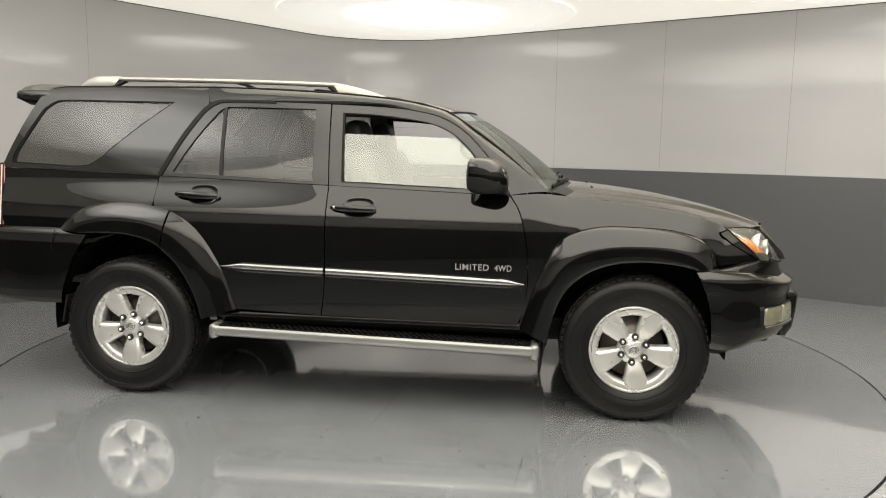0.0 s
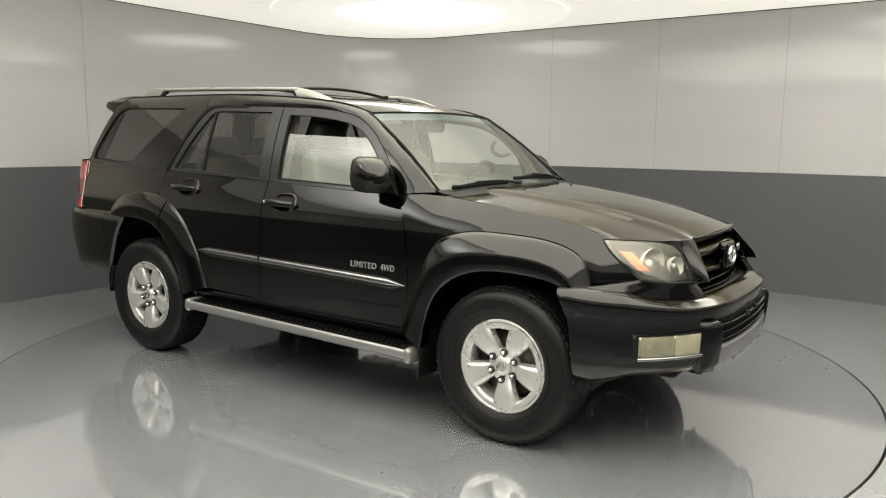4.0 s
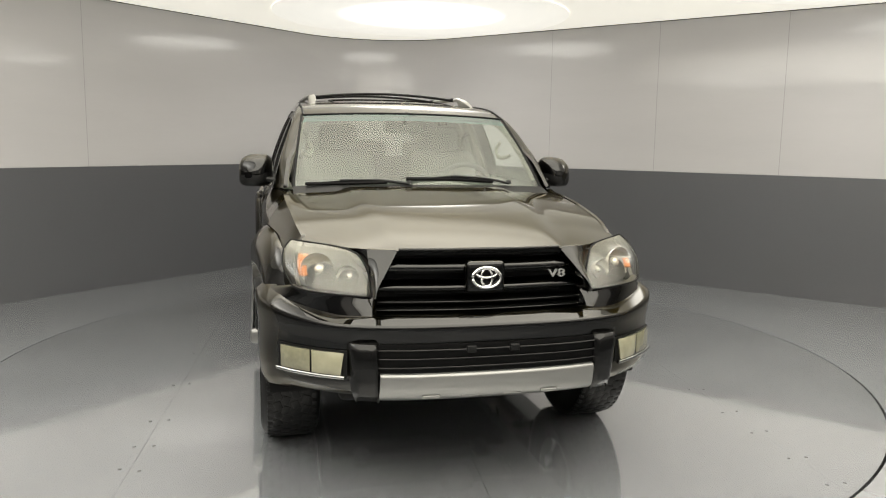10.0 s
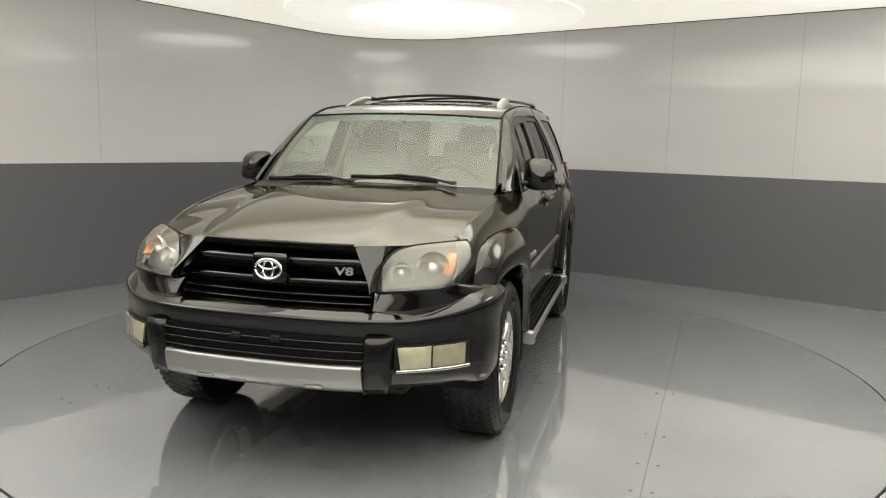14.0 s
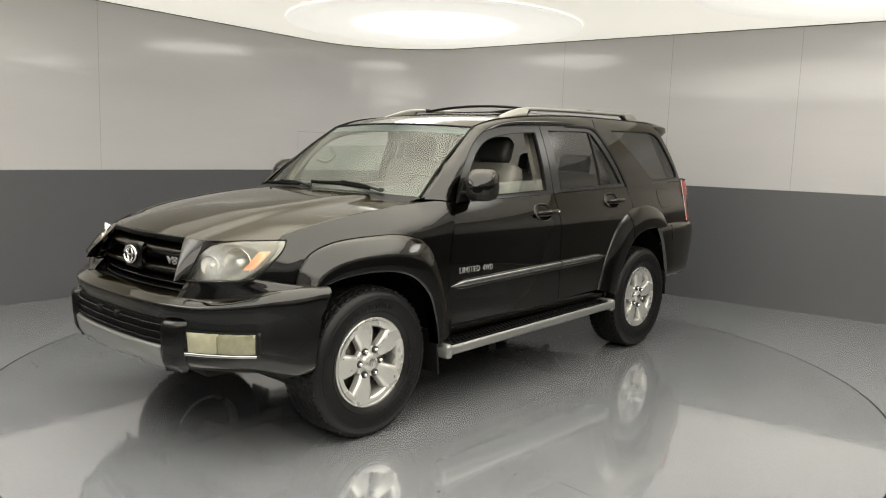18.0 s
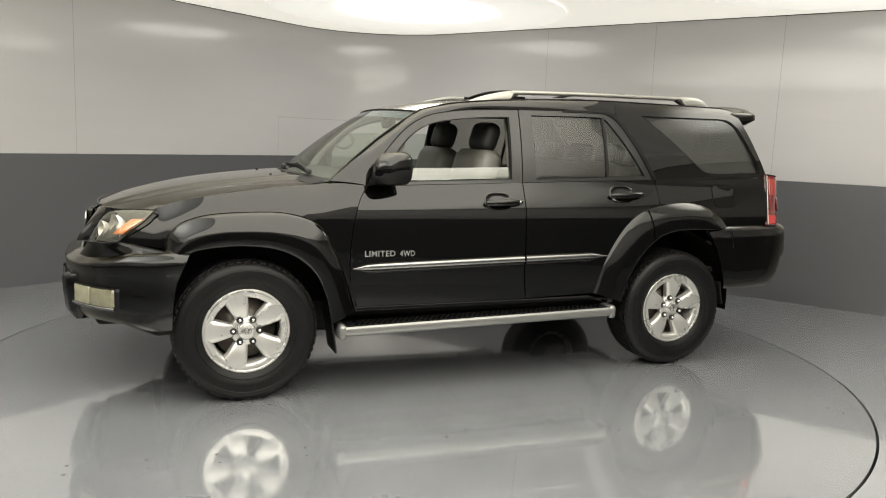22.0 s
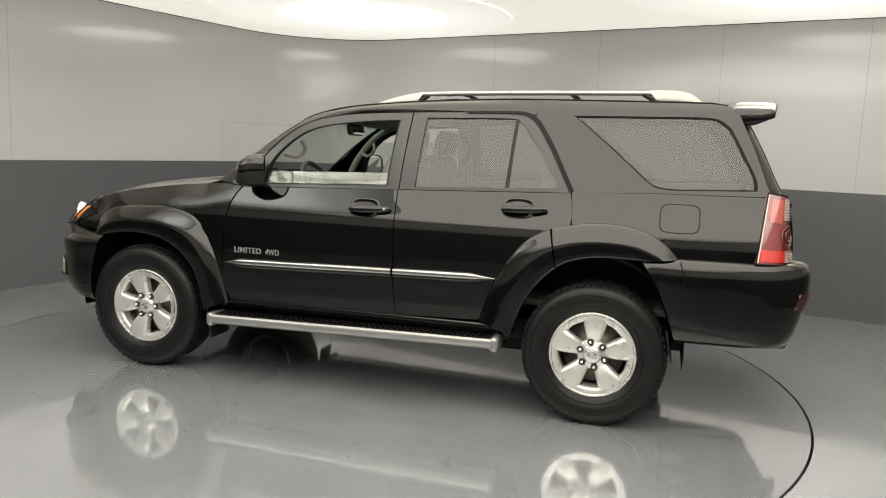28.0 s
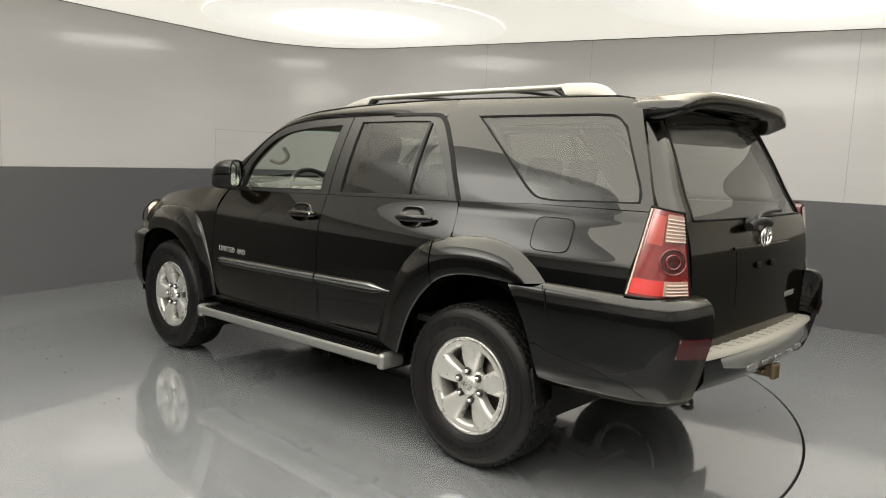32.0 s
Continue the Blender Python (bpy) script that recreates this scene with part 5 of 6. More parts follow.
line = np.array([(x, float(np.interp(x, [p[0] for p in RB[::-1]], [p[1] for p in RB[::-1]])) - d + 0.0015, z) for x, z, d in ((-1.805, 0.930, 0.006), (-1.815, 0.90, 0.0), (-1.832, 0.82, 0.002), (-1.85, 0.74, 0.009), (-1.868, 0.66, 0.005), (-1.885, 0.58, 0.02))])
both("bumper_seam", Mesh().tube(curve(line, 24), 0.0022, 6), SEAL, rb)
ys = np.linspace(-0.64, 0.64, 33)
xr = -2.475 + 0.05 * (ys / 0.62) ** 2
P = [np.stack([xr + d, ys, np.full(33, z)], 1) for d, z in ((0.15, 0.712), (0.02, 0.712), (0.003, 0.706), (0.0, 0.690))]
rear_bar = part("rear_bumper", Mesh().panel(np.array(P), (0.02, 0, -0.01)), TREAD_GREY, car, "grey ribbed step on the rear bumper")
for y in np.linspace(-0.55, 0.55, 14):
    x0 = -2.475 + 0.05 * (y / 0.62) ** 2
    part("tread_rib", Mesh().box((x0 + 0.085, y, 0.7135), (0.10, 0.022, 0.005), 0.002), TREAD_GREY, rear_bar)
P = [np.stack([xr + d, ys * w, np.full(33, z)], 1) for d, z, w in ((0.004, 0.692, 0.82), (-0.012, 0.684, 0.82), (-0.012, 0.640, 0.81), (0.004, 0.590, 0.79), (0.030, 0.575, 0.79))]
apron = part("rear_apron", Mesh().panel(np.array(P), (0.02, 0, 0)), SILVER, car, "satin silver rear apron with oval slots")
for y in (-0.30, -0.15, 0.0, 0.15, 0.30):
    part("apron_slot", Mesh().box((-2.485 + 0.05 * (y / 0.62) ** 2, y, 0.618), (0.012, 0.075, 0.018), 0.006), SILVER, apron)
P = [np.stack([xr + d, ys, np.full(33, z)], 1) for d, z in ((0.006, 0.690), (0.004, 0.60), (0.03, 0.56), (0.10, 0.53), (0.2, 0.52))]
part("rear_bumper_lower", Mesh().panel(np.array(P), (0.02, 0, 0)), BLACK_GLOSS, car)
for s in (1, -1):
    P = []
    for z in np.linspace(0.795, 0.715, 5):
        row = [(float(np.interp(y, [p[1] for p in RB[::-1]], [p[0] for p in RB[::-1]])) - 0.006 + 0.060 * max(0, 0.78 - z) / 0.28, s * (y + 0.002), z) for y in np.linspace(0.692, 0.815, 9)]
        P.append(row)
    part("rear_reflector", Mesh().panel(np.array(P), (0.02, 0, 0)), DARK_RED, rb[0 if s > 0 else 1], "dark red lamp in the bumper corner")
m = Mesh().box((-2.43, 0.0, 0.545), (0.12, 0.055, 0.055), 0.008)
m.box((-2.478, 0.0, 0.545), (0.024, 0.072, 0.072), 0.008)
m.tube([(-2.44, -0.06, 0.545), (-2.44, 0.09, 0.545)], 0.009, 8)
part("tow_hitch", m, RUST, car, "rusty square tow hitch receiver")
m = Mesh().tube(curve([(-2.30, 0.62, 0.51), (-2.34, 0.62, 0.475), (-2.37, 0.62, 0.485), (-2.36, 0.62, 0.515)], 14), 0.010, 8)
part("tow_eye", m, BLACK_MATT, car)

# unreadable small letters low on the tailgate, as plain bars
m = Mesh()
for k in range(7):
    m.box(tuple(on_gate(-0.46 + 0.022 * k, 0.852, 0.004)), (0.004, 0.014, 0.024), 0.001)
part("model_badge", m, LETTER, gate, "small chrome badge bars")
m = Mesh()
for k in range(2):
    m.box(tuple(on_gate(0.50 + 0.03 * k, 0.845, 0.004)), (0.004, 0.02, 0.024), 0.001)
part("trim_badge", m, LETTER, gate, "small chrome badge bars")

# -- wheels --
TYRE_R, RIM_R = 0.388, 0.228


def make_wheel():
    """A wheel about its own centre; its face looks along +y."""
    wheel = new("wheel")
    m = Mesh()
    prof = [(RIM_R - 0.006, -0.200), (RIM_R + 0.02, -0.215), (0.31, -0.228), (0.355, -0.218), (0.378, -0.200), (0.385, -0.170), (0.386, -0.110), (0.386, -0.075),
            (0.384, -0.015), (0.376, 0.012), (0.357, 0.034), (0.335, 0.042), (0.31, 0.044), (0.28, 0.040), (RIM_R + 0.020, 0.022), (RIM_R - 0.002, 0.008), (RIM_R - 0.012, -0.01)]
    m.lathe(prof, 80)
    tyre = part("tyre", m, RUBBER, wheel, "black all-terrain tyre with blocky shoulders")
    # shoulder and tread blocks
    blk = Mesh()
    for k in range(56):
        a = 2 * math.pi * k / 56
        w = 0.024 if k % 2 else 0.032
        rot = Matrix.Rotation(-a, 3, "Y")
        for y, r, dy in ((0.002, 0.3745, 0.030), (-0.190, 0.3745, 0.030)):
            p = rot @ Vector((r, y, 0))
            blk.box(p, (0.014, dy, w * 0.92), 0.0025, rot)
    part("shoulder_tread", blk, RUBBER, tyre)["kind"] = "stuff"
    blk = Mesh()
    for k in range(44):
        for j, y in enumerate((-0.155, -0.11, -0.065, -0.030)):
            a = 2 * math.pi * (k + 0.5 * (j % 2)) / 44
            rot = Matrix.Rotation(-a, 3, "Y")
            blk.box(rot @ Vector((0.3828, y, 0)), (0.008, 0.034, 0.044), 0.002, rot @ Matrix.Rotation(radians(18 if j % 2 else -18), 3, "X"))
    part("tread_pattern", blk, RUBBER, tyre)["kind"] = "stuff"
    m = Mesh()
    a = np.linspace(0, 2 * np.pi, 97)
    for r, y in ((0.332, 0.0425), (0.262, 0.032)):
        m.tube(np.stack([r * np.cos(a), np.full(97, y), r * np.sin(a)], 1), 0.0035, 6, False)
    part("sidewall_relief", m, RUBBER, tyre)["kind"] = "stuff"
    # raised sidewall marks, as plain bars
    m = Mesh()
    for start, count in ((20, 11), (200, 8)):
        for k in range(count):
            for da, dr, lr, la in ((-1.6, 0, 0.030, 0.005), (1.6, 0, 0.030, 0.005), (0, 0.012, 0.005, 0.016)):
                ang = radians(start + 9.0 * k + da)
                rot = Matrix.Rotation(-ang, 3, "Y")
                m.box(rot @ Vector((0.298 + dr, 0.0435, 0)), (lr, 0.003, la), 0.0008, rot)
    part("sidewall_marking", m, RUBBER, tyre)["kind"] = "stuff"
    # rim barrel and lip
    m = Mesh().lathe([(RIM_R - 0.012, -0.20), (RIM_R - 0.035, -0.17), (RIM_R - 0.04, -0.06), (RIM_R - 0.022, -0.015), (RIM_R - 0.014, 0.010), (RIM_R - 0.004, 0.018), (RIM_R + 0.004, 0.014), (RIM_R + 0.004, 0.0)], 80)
    rim = part("rim", m, ALLOY, wheel, "silver five-spoke alloy rim")
    m = Mesh().lathe([(0.180, -0.035), (0.182, 0.000), (0.187, 0.009), (0.196, 0.013), (0.214, 0.014)], 80)
    part("rim_ring", m, ALLOY, rim)
    for k in range(5):
        mid = radians(1 + 72 * k)
        P = []
        rs = np.linspace(0.062, RIM_R - 0.010, 12)
        for r in rs:
            t = (r - 0.062) / (RIM_R - 0.072)
            w = 0.028 + 0.040 * t
            y = -0.012 + 0.014 * math.sin(math.pi * min(1, t * 0.95 + 0.1)) + 0.027 * t
            row = []
            for q, dy in ((-1.12, -0.045), (-1.06, -0.014), (-0.97, -0.004), (-0.6, 0.0), (0, 0.001), (0.6, 0.0), (0.97, -0.004), (1.06, -0.014), (1.12, -0.045)):
                ang = mid + math.asin(min(0.95, q * w / r)) if r > 0.07 else mid + q * 0.58
                row.append((r * math.cos(ang), y + dy, r * math.sin(ang)))
            P.append(row)
        part("spoke", Mesh().grid(np.array(P)), ALLOY, rim)
    m = Mesh().lathe([(0.085, -0.035), (0.082, -0.010), (0.074, -0.004), (0.052, -0.004), (0.047, 0.000), (0.044, 0.010), (0.040, 0.013), (0.001, 0.015)], 40)
    cap = part("hub_cap", m, ALLOY, rim, "polished alloy centre cap")
    a = np.linspace(0, 2 * np.pi, 41)
    m = Mesh()
    for rx, rz in ((0.026, 0.018), (0.010, 0.018), (0.018, 0.008)):
        m.tube(np.stack([rx * np.cos(a), np.full(41, 0.0155), rz * np.sin(a)], 1), 0.0018, 6, False)
    part("cap_emblem", m, DARK_CHROME, cap)
    for k in range(6):
        a2 = radians(60 * k)
        at = (0.069 * math.cos(a2), 0, 0.069 * math.sin(a2))
        part("nut_seat", Mesh().lathe([(0.0185, -0.004), (0.0180, 0.0065), (0.0165, 0.0075), (0.009, 0.0055)], 18, at), NUT_RING, rim)
        part("wheel_nut", Mesh().lathe([(0.011, -0.004), (0.0105, 0.012), (0.007, 0.019), (0.0008, 0.021)], 6, at), CHROME, rim, "chrome wheel nut")
    a2 = radians(15)
    m = Mesh().tube([(0.195 * math.cos(a2), -0.01, 0.195 * math.sin(a2)), (0.188 * math.cos(a2), 0.014, 0.188 * math.sin(a2))], 0.005, 8)
    part("valve", m, BLACK_MATT, rim)
    m = Mesh().lathe([(0.001, -0.075), (0.165, -0.075), (0.165, -0.095), (0.001, -0.095)], 48)
    brake = part("brake_disc", m, DISC_METAL, wheel)
    part("backing_plate", Mesh().lathe([(0.001, -0.12), (0.185, -0.12), (0.19, -0.135)], 32), SEAL, wheel)
    return wheel


first = make_wheel()
first.parent = car
FACE = 0.866
first.matrix_basis = pose(1.395, FACE, 0.388)
for x, s, spin in ((-1.395, 1, -19), (1.395, -1, 25), (-1.395, -1, 18)):
    w = copy_thing(first, pose(x, s * FACE, 0.388, 0, spin, 0 if s > 0 else 180))
    w.parent = car
# inner arches, so that no light comes through
for x in (1.37, -1.37):
    for s in (1, -1):
        m = Mesh()
        a = np.linspace(math.pi * 1.05, -0.05 * math.pi, 24)
        P = [np.stack([x + 0.49 * np.cos(a), np.full(24, s * y), 0.43 + 0.49 * np.sin(a)], 1) for y in (0.87, 0.45)]
        m.grid(np.array(P))
        m.add([*P[1]], [tuple(range(24))], False)
        part("wheel_housing", m, SEAL, car)
# mud flaps
for x, w0 in ((0.925, 0.20), (-1.78, 0.20)):
    for s in (1, -1):
        m = Mesh().box((x, s * 0.80, 0.36 if x > 0 else 0.48), (0.012, w0, 0.25 if x > 0 else 0.16), 0.004, Matrix.Rotation(radians(8 if x > 0 else 12), 3, "Y"))
        part("mud_flap", m, BLACK_MATT, car)
# underbody
chassis = part("chassis", Mesh().box((0, 0, 0.43), (3.6, 1.30, 0.14), 0.03), SEAL, car)
# the low middle box is added unseen to block light; skid plate deepens that shade
for name, c, size in (("frame_rail", (0.0, 0.35, 0.36), (2.2, 0.09, 0.11)), ("frame_rail", (0.0, -0.35, 0.36), (2.2, 0.09, 0.11)), ("front_cross_member", (2.0, 0, 0.47), (0.30, 1.2, 0.16)),
                      ("rear_cross_member", (-2.1, 0, 0.54), (0.4, 1.35, 0.12)), ("belly_pan", (-0.05, 0, 0.335), (2.0, 1.05, 0.13)), ("skid_plate", (1.45, 0, 0.405), (0.70, 0.86, 0.10))):
    part(name, Mesh().box(c, size, 0.03), SEAL, chassis)
m = Mesh().lathe([(0.10, 0.405), (0.22, 0.395), (0.30, 0.385), (0.33, 0.405), (0.345, 0.46), (0.33, 0.52), (0.10, 0.54)], 40, (-1.80, 0, 0), "z")
part("spare_tyre", m, RUBBER, car, "black spare tyre slung under the tail")
for x in (1.395, -1.395):
    m = Mesh().tube([(x, -0.7, 0.388), (x, 0.7, 0.388)], 0.045, 12)
    m.lathe([(0.001, -0.11), (0.10, -0.07), (0.13, 0), (0.10, 0.07), (0.001, 0.11)], 20, (x, 0.1, 0.388))
    part("axle", m, PIT, car)
m = Mesh().tube(curve([(0.3, -0.25, 0.36), (-0.6, -0.25, 0.36), (-1.2, -0.5, 0.50), (-1.9, -0.52, 0.48), (-2.30, -0.55, 0.45)], 30), 0.03, 10)
part("exhaust", m, DISC_METAL, car)

# -- running boards --
for s in (1, -1):
    xs = np.linspace(-0.865, 0.875, 40)
    lift = 0.018 - 0.02 * xs
    P = []
    for y, z in ((0.790, 0.398), (0.925, 0.398), (0.950, 0.398), (0.958, 0.394), (0.963, 0.384), (0.962, 0.360), (0.952, 0.343), (0.925, 0.336), (0.80, 0.340)):
        P.append(np.stack([xs, np.full(40, s * y), z + lift], 1))
    m = Mesh().grid(np.array(P[2:]))
    board = part("running_board", Mesh().panel(np.array(P[:2]), (0, 0, -0.03)), BLACK_MATT, car, "black running board with a silver edge")
    part("board_edge", m, SILVER, board, "silver running board edge")
    for x in (-0.872, 0.882):
        m = Mesh().box((x, s * 0.882, 0.366 + 0.018 - 0.02 * x), (0.05, 0.165, 0.085), 0.022)
        part("board_end", m, SILVER, board, "rounded silver board end")
    m = Mesh()
    for i, x in enumerate(np.arange(-0.80, 0.81, 0.033)):
        for j, y in enumerate((0.835, 0.862, 0.889, 0.914)):
            xx = x + 0.016 * (j % 2)
            m.box((xx, s * y, 0.4185 - 0.02 * xx), (0.020, 0.011, 0.006), 0.0)
    part("tread_studs", m, BLACK_GLOSS, board)["kind"] = "stuff"
    for x in (-0.6, 0.0, 0.6):
        part("board_bracket", Mesh().box((x, s * 0.78, 0.38), (0.05, 0.16, 0.03), 0.006), SEAL, board)

# -- side mouldings, handles, letters --
for parent, x0, x1 in ((doors_front, -0.248, 0.818), (doors_rear, -0.850, -0.262)):
    xs = np.linspace(x0, x1, 30)
    zc = 0.733 - 0.025 * xs
    end = np.clip(np.minimum(xs - x0 + 0.004, x1 - xs + 0.004) / 0.05, 0.12, 1) if parent is doors_front else np.clip((xs - x0 + 0.004) / 0.14, 0.12, 1)
    if parent is doors_front:
        end = np.clip((x1 - xs + 0.004) / 0.10, 0.12, 1)
    P = []
    for dz, d in ((0.030, 0.0), (0.026, 0.012), (0.018, 0.017), (0.004, 0.017), (0.000, 0.011), (-0.012, 0.012), (-0.024, 0.010), (-0.028, 0.0)):
        xz = np.stack([xs, zc + dz * end], 1)
        P.append(on_side(xz, 0) + np.stack([0 * xs, d * end, 0 * xs], 1))
    mouldings = both("side_moulding", Mesh().grid(np.array(P)), PAINT, parent, "black door moulding")
    P = []
    for dz, d in ((0.024, 0.0150), (0.021, 0.0195), (-0.003, 0.0215), (-0.006, 0.0160)):
        xz = np.stack([xs, zc + dz * end], 1)
        P.append(on_side(xz, 0) + np.stack([0 * xs, d * end, 0 * xs], 1))
    both("chrome_strip", Mesh().grid(np.array(P)), STRIP, parent, "thin chrome strip on the moulding")


def handle(x0, x1, z):
    """Pull handle over its dished recess; x1 is the rear end."""
    dish, bar, cap = Mesh(), Mesh(), Mesh()
    c = np.array([(x0 + x1) / 2 + 0.033, z + 0.004])
    a = np.linspace(0, 2 * np.pi, 36, endpoint=False)
    rr = 1 / (np.abs(np.cos(a)) ** 3 + np.abs(np.sin(a)) ** 3) ** (1 / 3)
    o = np.stack([0.084 * rr * np.cos(a), 0.050 * rr * np.sin(a)], 1)
    P = [on_side(c + o * k, d) for k, d in ((1.08, 0.0005), (1.03, 0.0055), (0.98, 0.0062), (0.90, 0.0015), (0.6, 0.001), (0.05, 0.001))]
    dish.grid(np.array(P), wrap_v=True)
    xs = np.linspace(x0, x1, 18)
    zz = z - 0.004 + 0.010 * (xs - x0) / (x1 - x0)
    y = S(xs, zz) + 0.012 + 0.030 * np.sin(np.pi * np.clip((xs - x0) / (x1 - x0), 0.04, 0.96)) ** 0.5
    bar.tube(np.stack([xs, y, zz], 1), np.interp(np.abs(xs - (x0 + x1) / 2), [0, 0.11, 0.125], [0.019, 0.016, 0.008]), 12, squash=(0.7, 1.05))
    cap.lathe([(0.0005, 0.046), (0.007, 0.045), (0.008, 0.040)], 12, (x1 + 0.022, float(S(x1, z)), z + 0.005))
    return dish, bar, cap


for parent, x0, x1, z in ((doors_front, 0.016, -0.222, 1.090), (doors_rear, -0.863, -1.107, 1.140)):
    d, b, c = handle(x0, x1, z)
    hs = both("door_handle", b, PAINT, parent, "gloss black pull handle")
    both("handle_recess", d, PAINT, parent)
    if parent is doors_front:
        both("key_lock", c, DARK_CHROME, hs)
    # chrome crescent stands for the highlight on the recess's lower rim
    rest = Mesh().tube(np.stack([np.linspace(x0 - 0.055, x0 - 0.105, 8), S(np.linspace(x0 - 0.055, x0 - 0.105, 8), z) + 0.006, z - 0.042 - 0.006 * np.sin(np.linspace(0, 3.1, 8))], 1), 0.004, 6)
    both("recess_edge", rest, DARK_CHROME, hs)

for s, door in ((1, doors_front[0]), (-1, doors_front[1])):
    y = float(S(0.60, 0.80)) + 0.002
    lean = Vector((0, -0.02 * s, 1))
    lettering("LIMITED", 0.046, "trim_badge", LETTER, door, facing((0.663 if s > 0 else 0.542, s * y, 0.782), (-s, 0, 0), lean), "chrome LIMITED lettering", 0.003, 1.1, 0.178)
    lettering("4WD", 0.046, "drive_badge", LETTER, door, facing((0.500 if s > 0 else 0.706, s * y, 0.781), (-s, 0, 0), lean), "chrome 4WD lettering", 0.003, 1.1, 0.090)

# -- door mirrors --
for s, door in ((1, doors_front[0]), (-1, doors_front[1])):
    P = []
    ctr = np.array([0.630, s * 0.925, 1.280])
    for x, ry, rz, dz in ((0.084, 0.035, 0.022, -0.030), (0.078, 0.072, 0.048, -0.028), (0.058, 0.096, 0.068, -0.018), (0.020, 0.109, 0.083, -0.005), (-0.030, 0.112, 0.088, 0.0), (-0.066, 0.110, 0.088, 0.001), (-0.080, 0.105, 0.083, 0.001), (-0.072, 0.100, 0.078, 0.001)):
        a = np.linspace(0, 2 * np.pi, 40, endpoint=False)
        rr = 1 / (np.abs(np.cos(a)) ** 3.6 + np.abs(np.sin(a)) ** 3.6) ** (1 / 3.6)
        P.append(np.stack([np.full(40, ctr[0] + x) - 0.03 * np.abs(np.cos(a)) * (np.cos(a) * s > 0) * 0.5, ctr[1] + 0.76 * ry * rr * np.cos(a), ctr[2] + dz + 1.04 * rz * rr * np.sin(a) + 0.012 * np.cos(a) * -s * 0], 1))
    c, sn = math.cos(radians(24) * s), math.sin(radians(24) * s)
    for row in P:                                   # swept back towards the outer end
        dx, dy = row[:, 0] - ctr[0], row[:, 1] - ctr[1]
        row[:, 0], row[:, 1] = ctr[0] + c * dx - sn * dy, ctr[1] + sn * dx + c * dy
    m = Mesh().grid(np.array(P), wrap_v=True)
    m.add(P[0], [tuple(range(40))])
    mir = part("door_mirror", m, PAINT, door, "black door mirror housing")
    m = Mesh().add(P[-1] + np.array([0.004 * c, 0.004 * sn, 0]), [tuple(range(40))], False)
    part("mirror_glass", m, MIRROR, mir)
    low = []
    for row in P[:-1]:
        mid = np.array([row[:, 0].mean(), ctr[1], row[:, 2].mean()])
        low.append((mid + (row - mid) * 1.018)[21:40])
    part("mirror_base", Mesh().panel(np.array(low), (0, 0, 0.01)), BLACK_MATT, mir, "dark lower half of the mirror")
    m = Mesh().tube(curve([(0.655, s * 0.79, 1.222), (0.655, s * 0.84, 1.228), (0.652, s * 0.89, 1.240)], 8), 0.022, 10, squash=(1.4, 0.7))
    part("mirror_arm", m, BLACK_MATT, mir)

# -- roof rails and cross bars --
rail_y = lambda x: np.interp(x, [-1.87, -1.6, -0.3, 0.02], [0.520, 0.535, 0.540, 0.552])
rail_top = spline([-1.70, -1.57, -0.95, -0.30, -0.20], [1.808, 1.805, 1.794, 1.774, 1.768])


def rail_foot(tip, low, high, crest, s):
    """A blade-shaped foot; tip: its pointed end, low and high: the ends of its slanted joint, crest: points of its upper edge."""
    cx, cz = [p[0] for p in crest], [p[1] for p in crest]
    order = np.argsort(cx)
    cx, cz = np.array(cx)[order], np.array(cz)[order]
    P = []
    for w in np.linspace(0.02, 1, 20):
        row = []
        for q in np.linspace(0, 2 * np.pi, 20, endpoint=False):
            h = 0.5 + 0.5 * math.copysign(abs(math.sin(q)) ** 0.55, math.sin(q))
            x = tip + ((low + (high - low) * h) - tip) * w
            zt, zb = float(np.interp(x, cx, cz)), float(roof_edge(x)) + 0.002
            side = 0.024 * math.copysign(abs(math.cos(q)) ** 0.6, math.cos(q)) * (0.45 + 0.55 * min(1, w * 2))
            row.append((x, s * (float(rail_y(x)) + side - 0.014 * h), zb + max(zt - zb, 0.004) * h))
        P.append(row)
    g = Mesh().grid(np.array(P), wrap_v=True)
    g.add(P[0], [tuple(range(20))], False).add(P[-1], [tuple(range(20))], False)
    return g


for s in (1, -1):
    xs = np.linspace(-0.27, -1.61, 44)
    rail = part("roof_rail", Mesh().tube(np.stack([xs, s * (rail_y(xs) - 0.008), rail_top(xs) - 0.014], 1), 0.021, 14, squash=(1.0, 0.64)), RAIL_SILVER, car, "pale champagne silver roof rail on blade-shaped feet")
    part("rail_foot", rail_foot(0.012, -0.258, -0.305, [(0.015, 1.692), (-0.05, 1.716), (-0.12, 1.738), (-0.21, 1.760), (-0.31, 1.776)], s), RAIL_SILVER, rail, "tapered silver rail foot")
    part("rail_foot", rail_foot(-1.872, -1.632, -1.578, [(-1.875, 1.738), (-1.84, 1.768), (-1.80, 1.795), (-1.74, 1.809), (-1.66, 1.810), (-1.57, 1.807)], s), RAIL_SILVER, rail, "tapered silver rail foot")
    for x0, x1 in ((-0.262, -0.325), (-1.628, -1.555)):
        z0 = float(roof_edge(x0))
        m = Mesh().tube([(x0, s * 0.545, z0 + 0.006), (x1, s * 0.532, float(rail_top(x1)) - 0.022)], 0.013, 8)
        part("rail_gap", m, BLACK_MATT, rail)
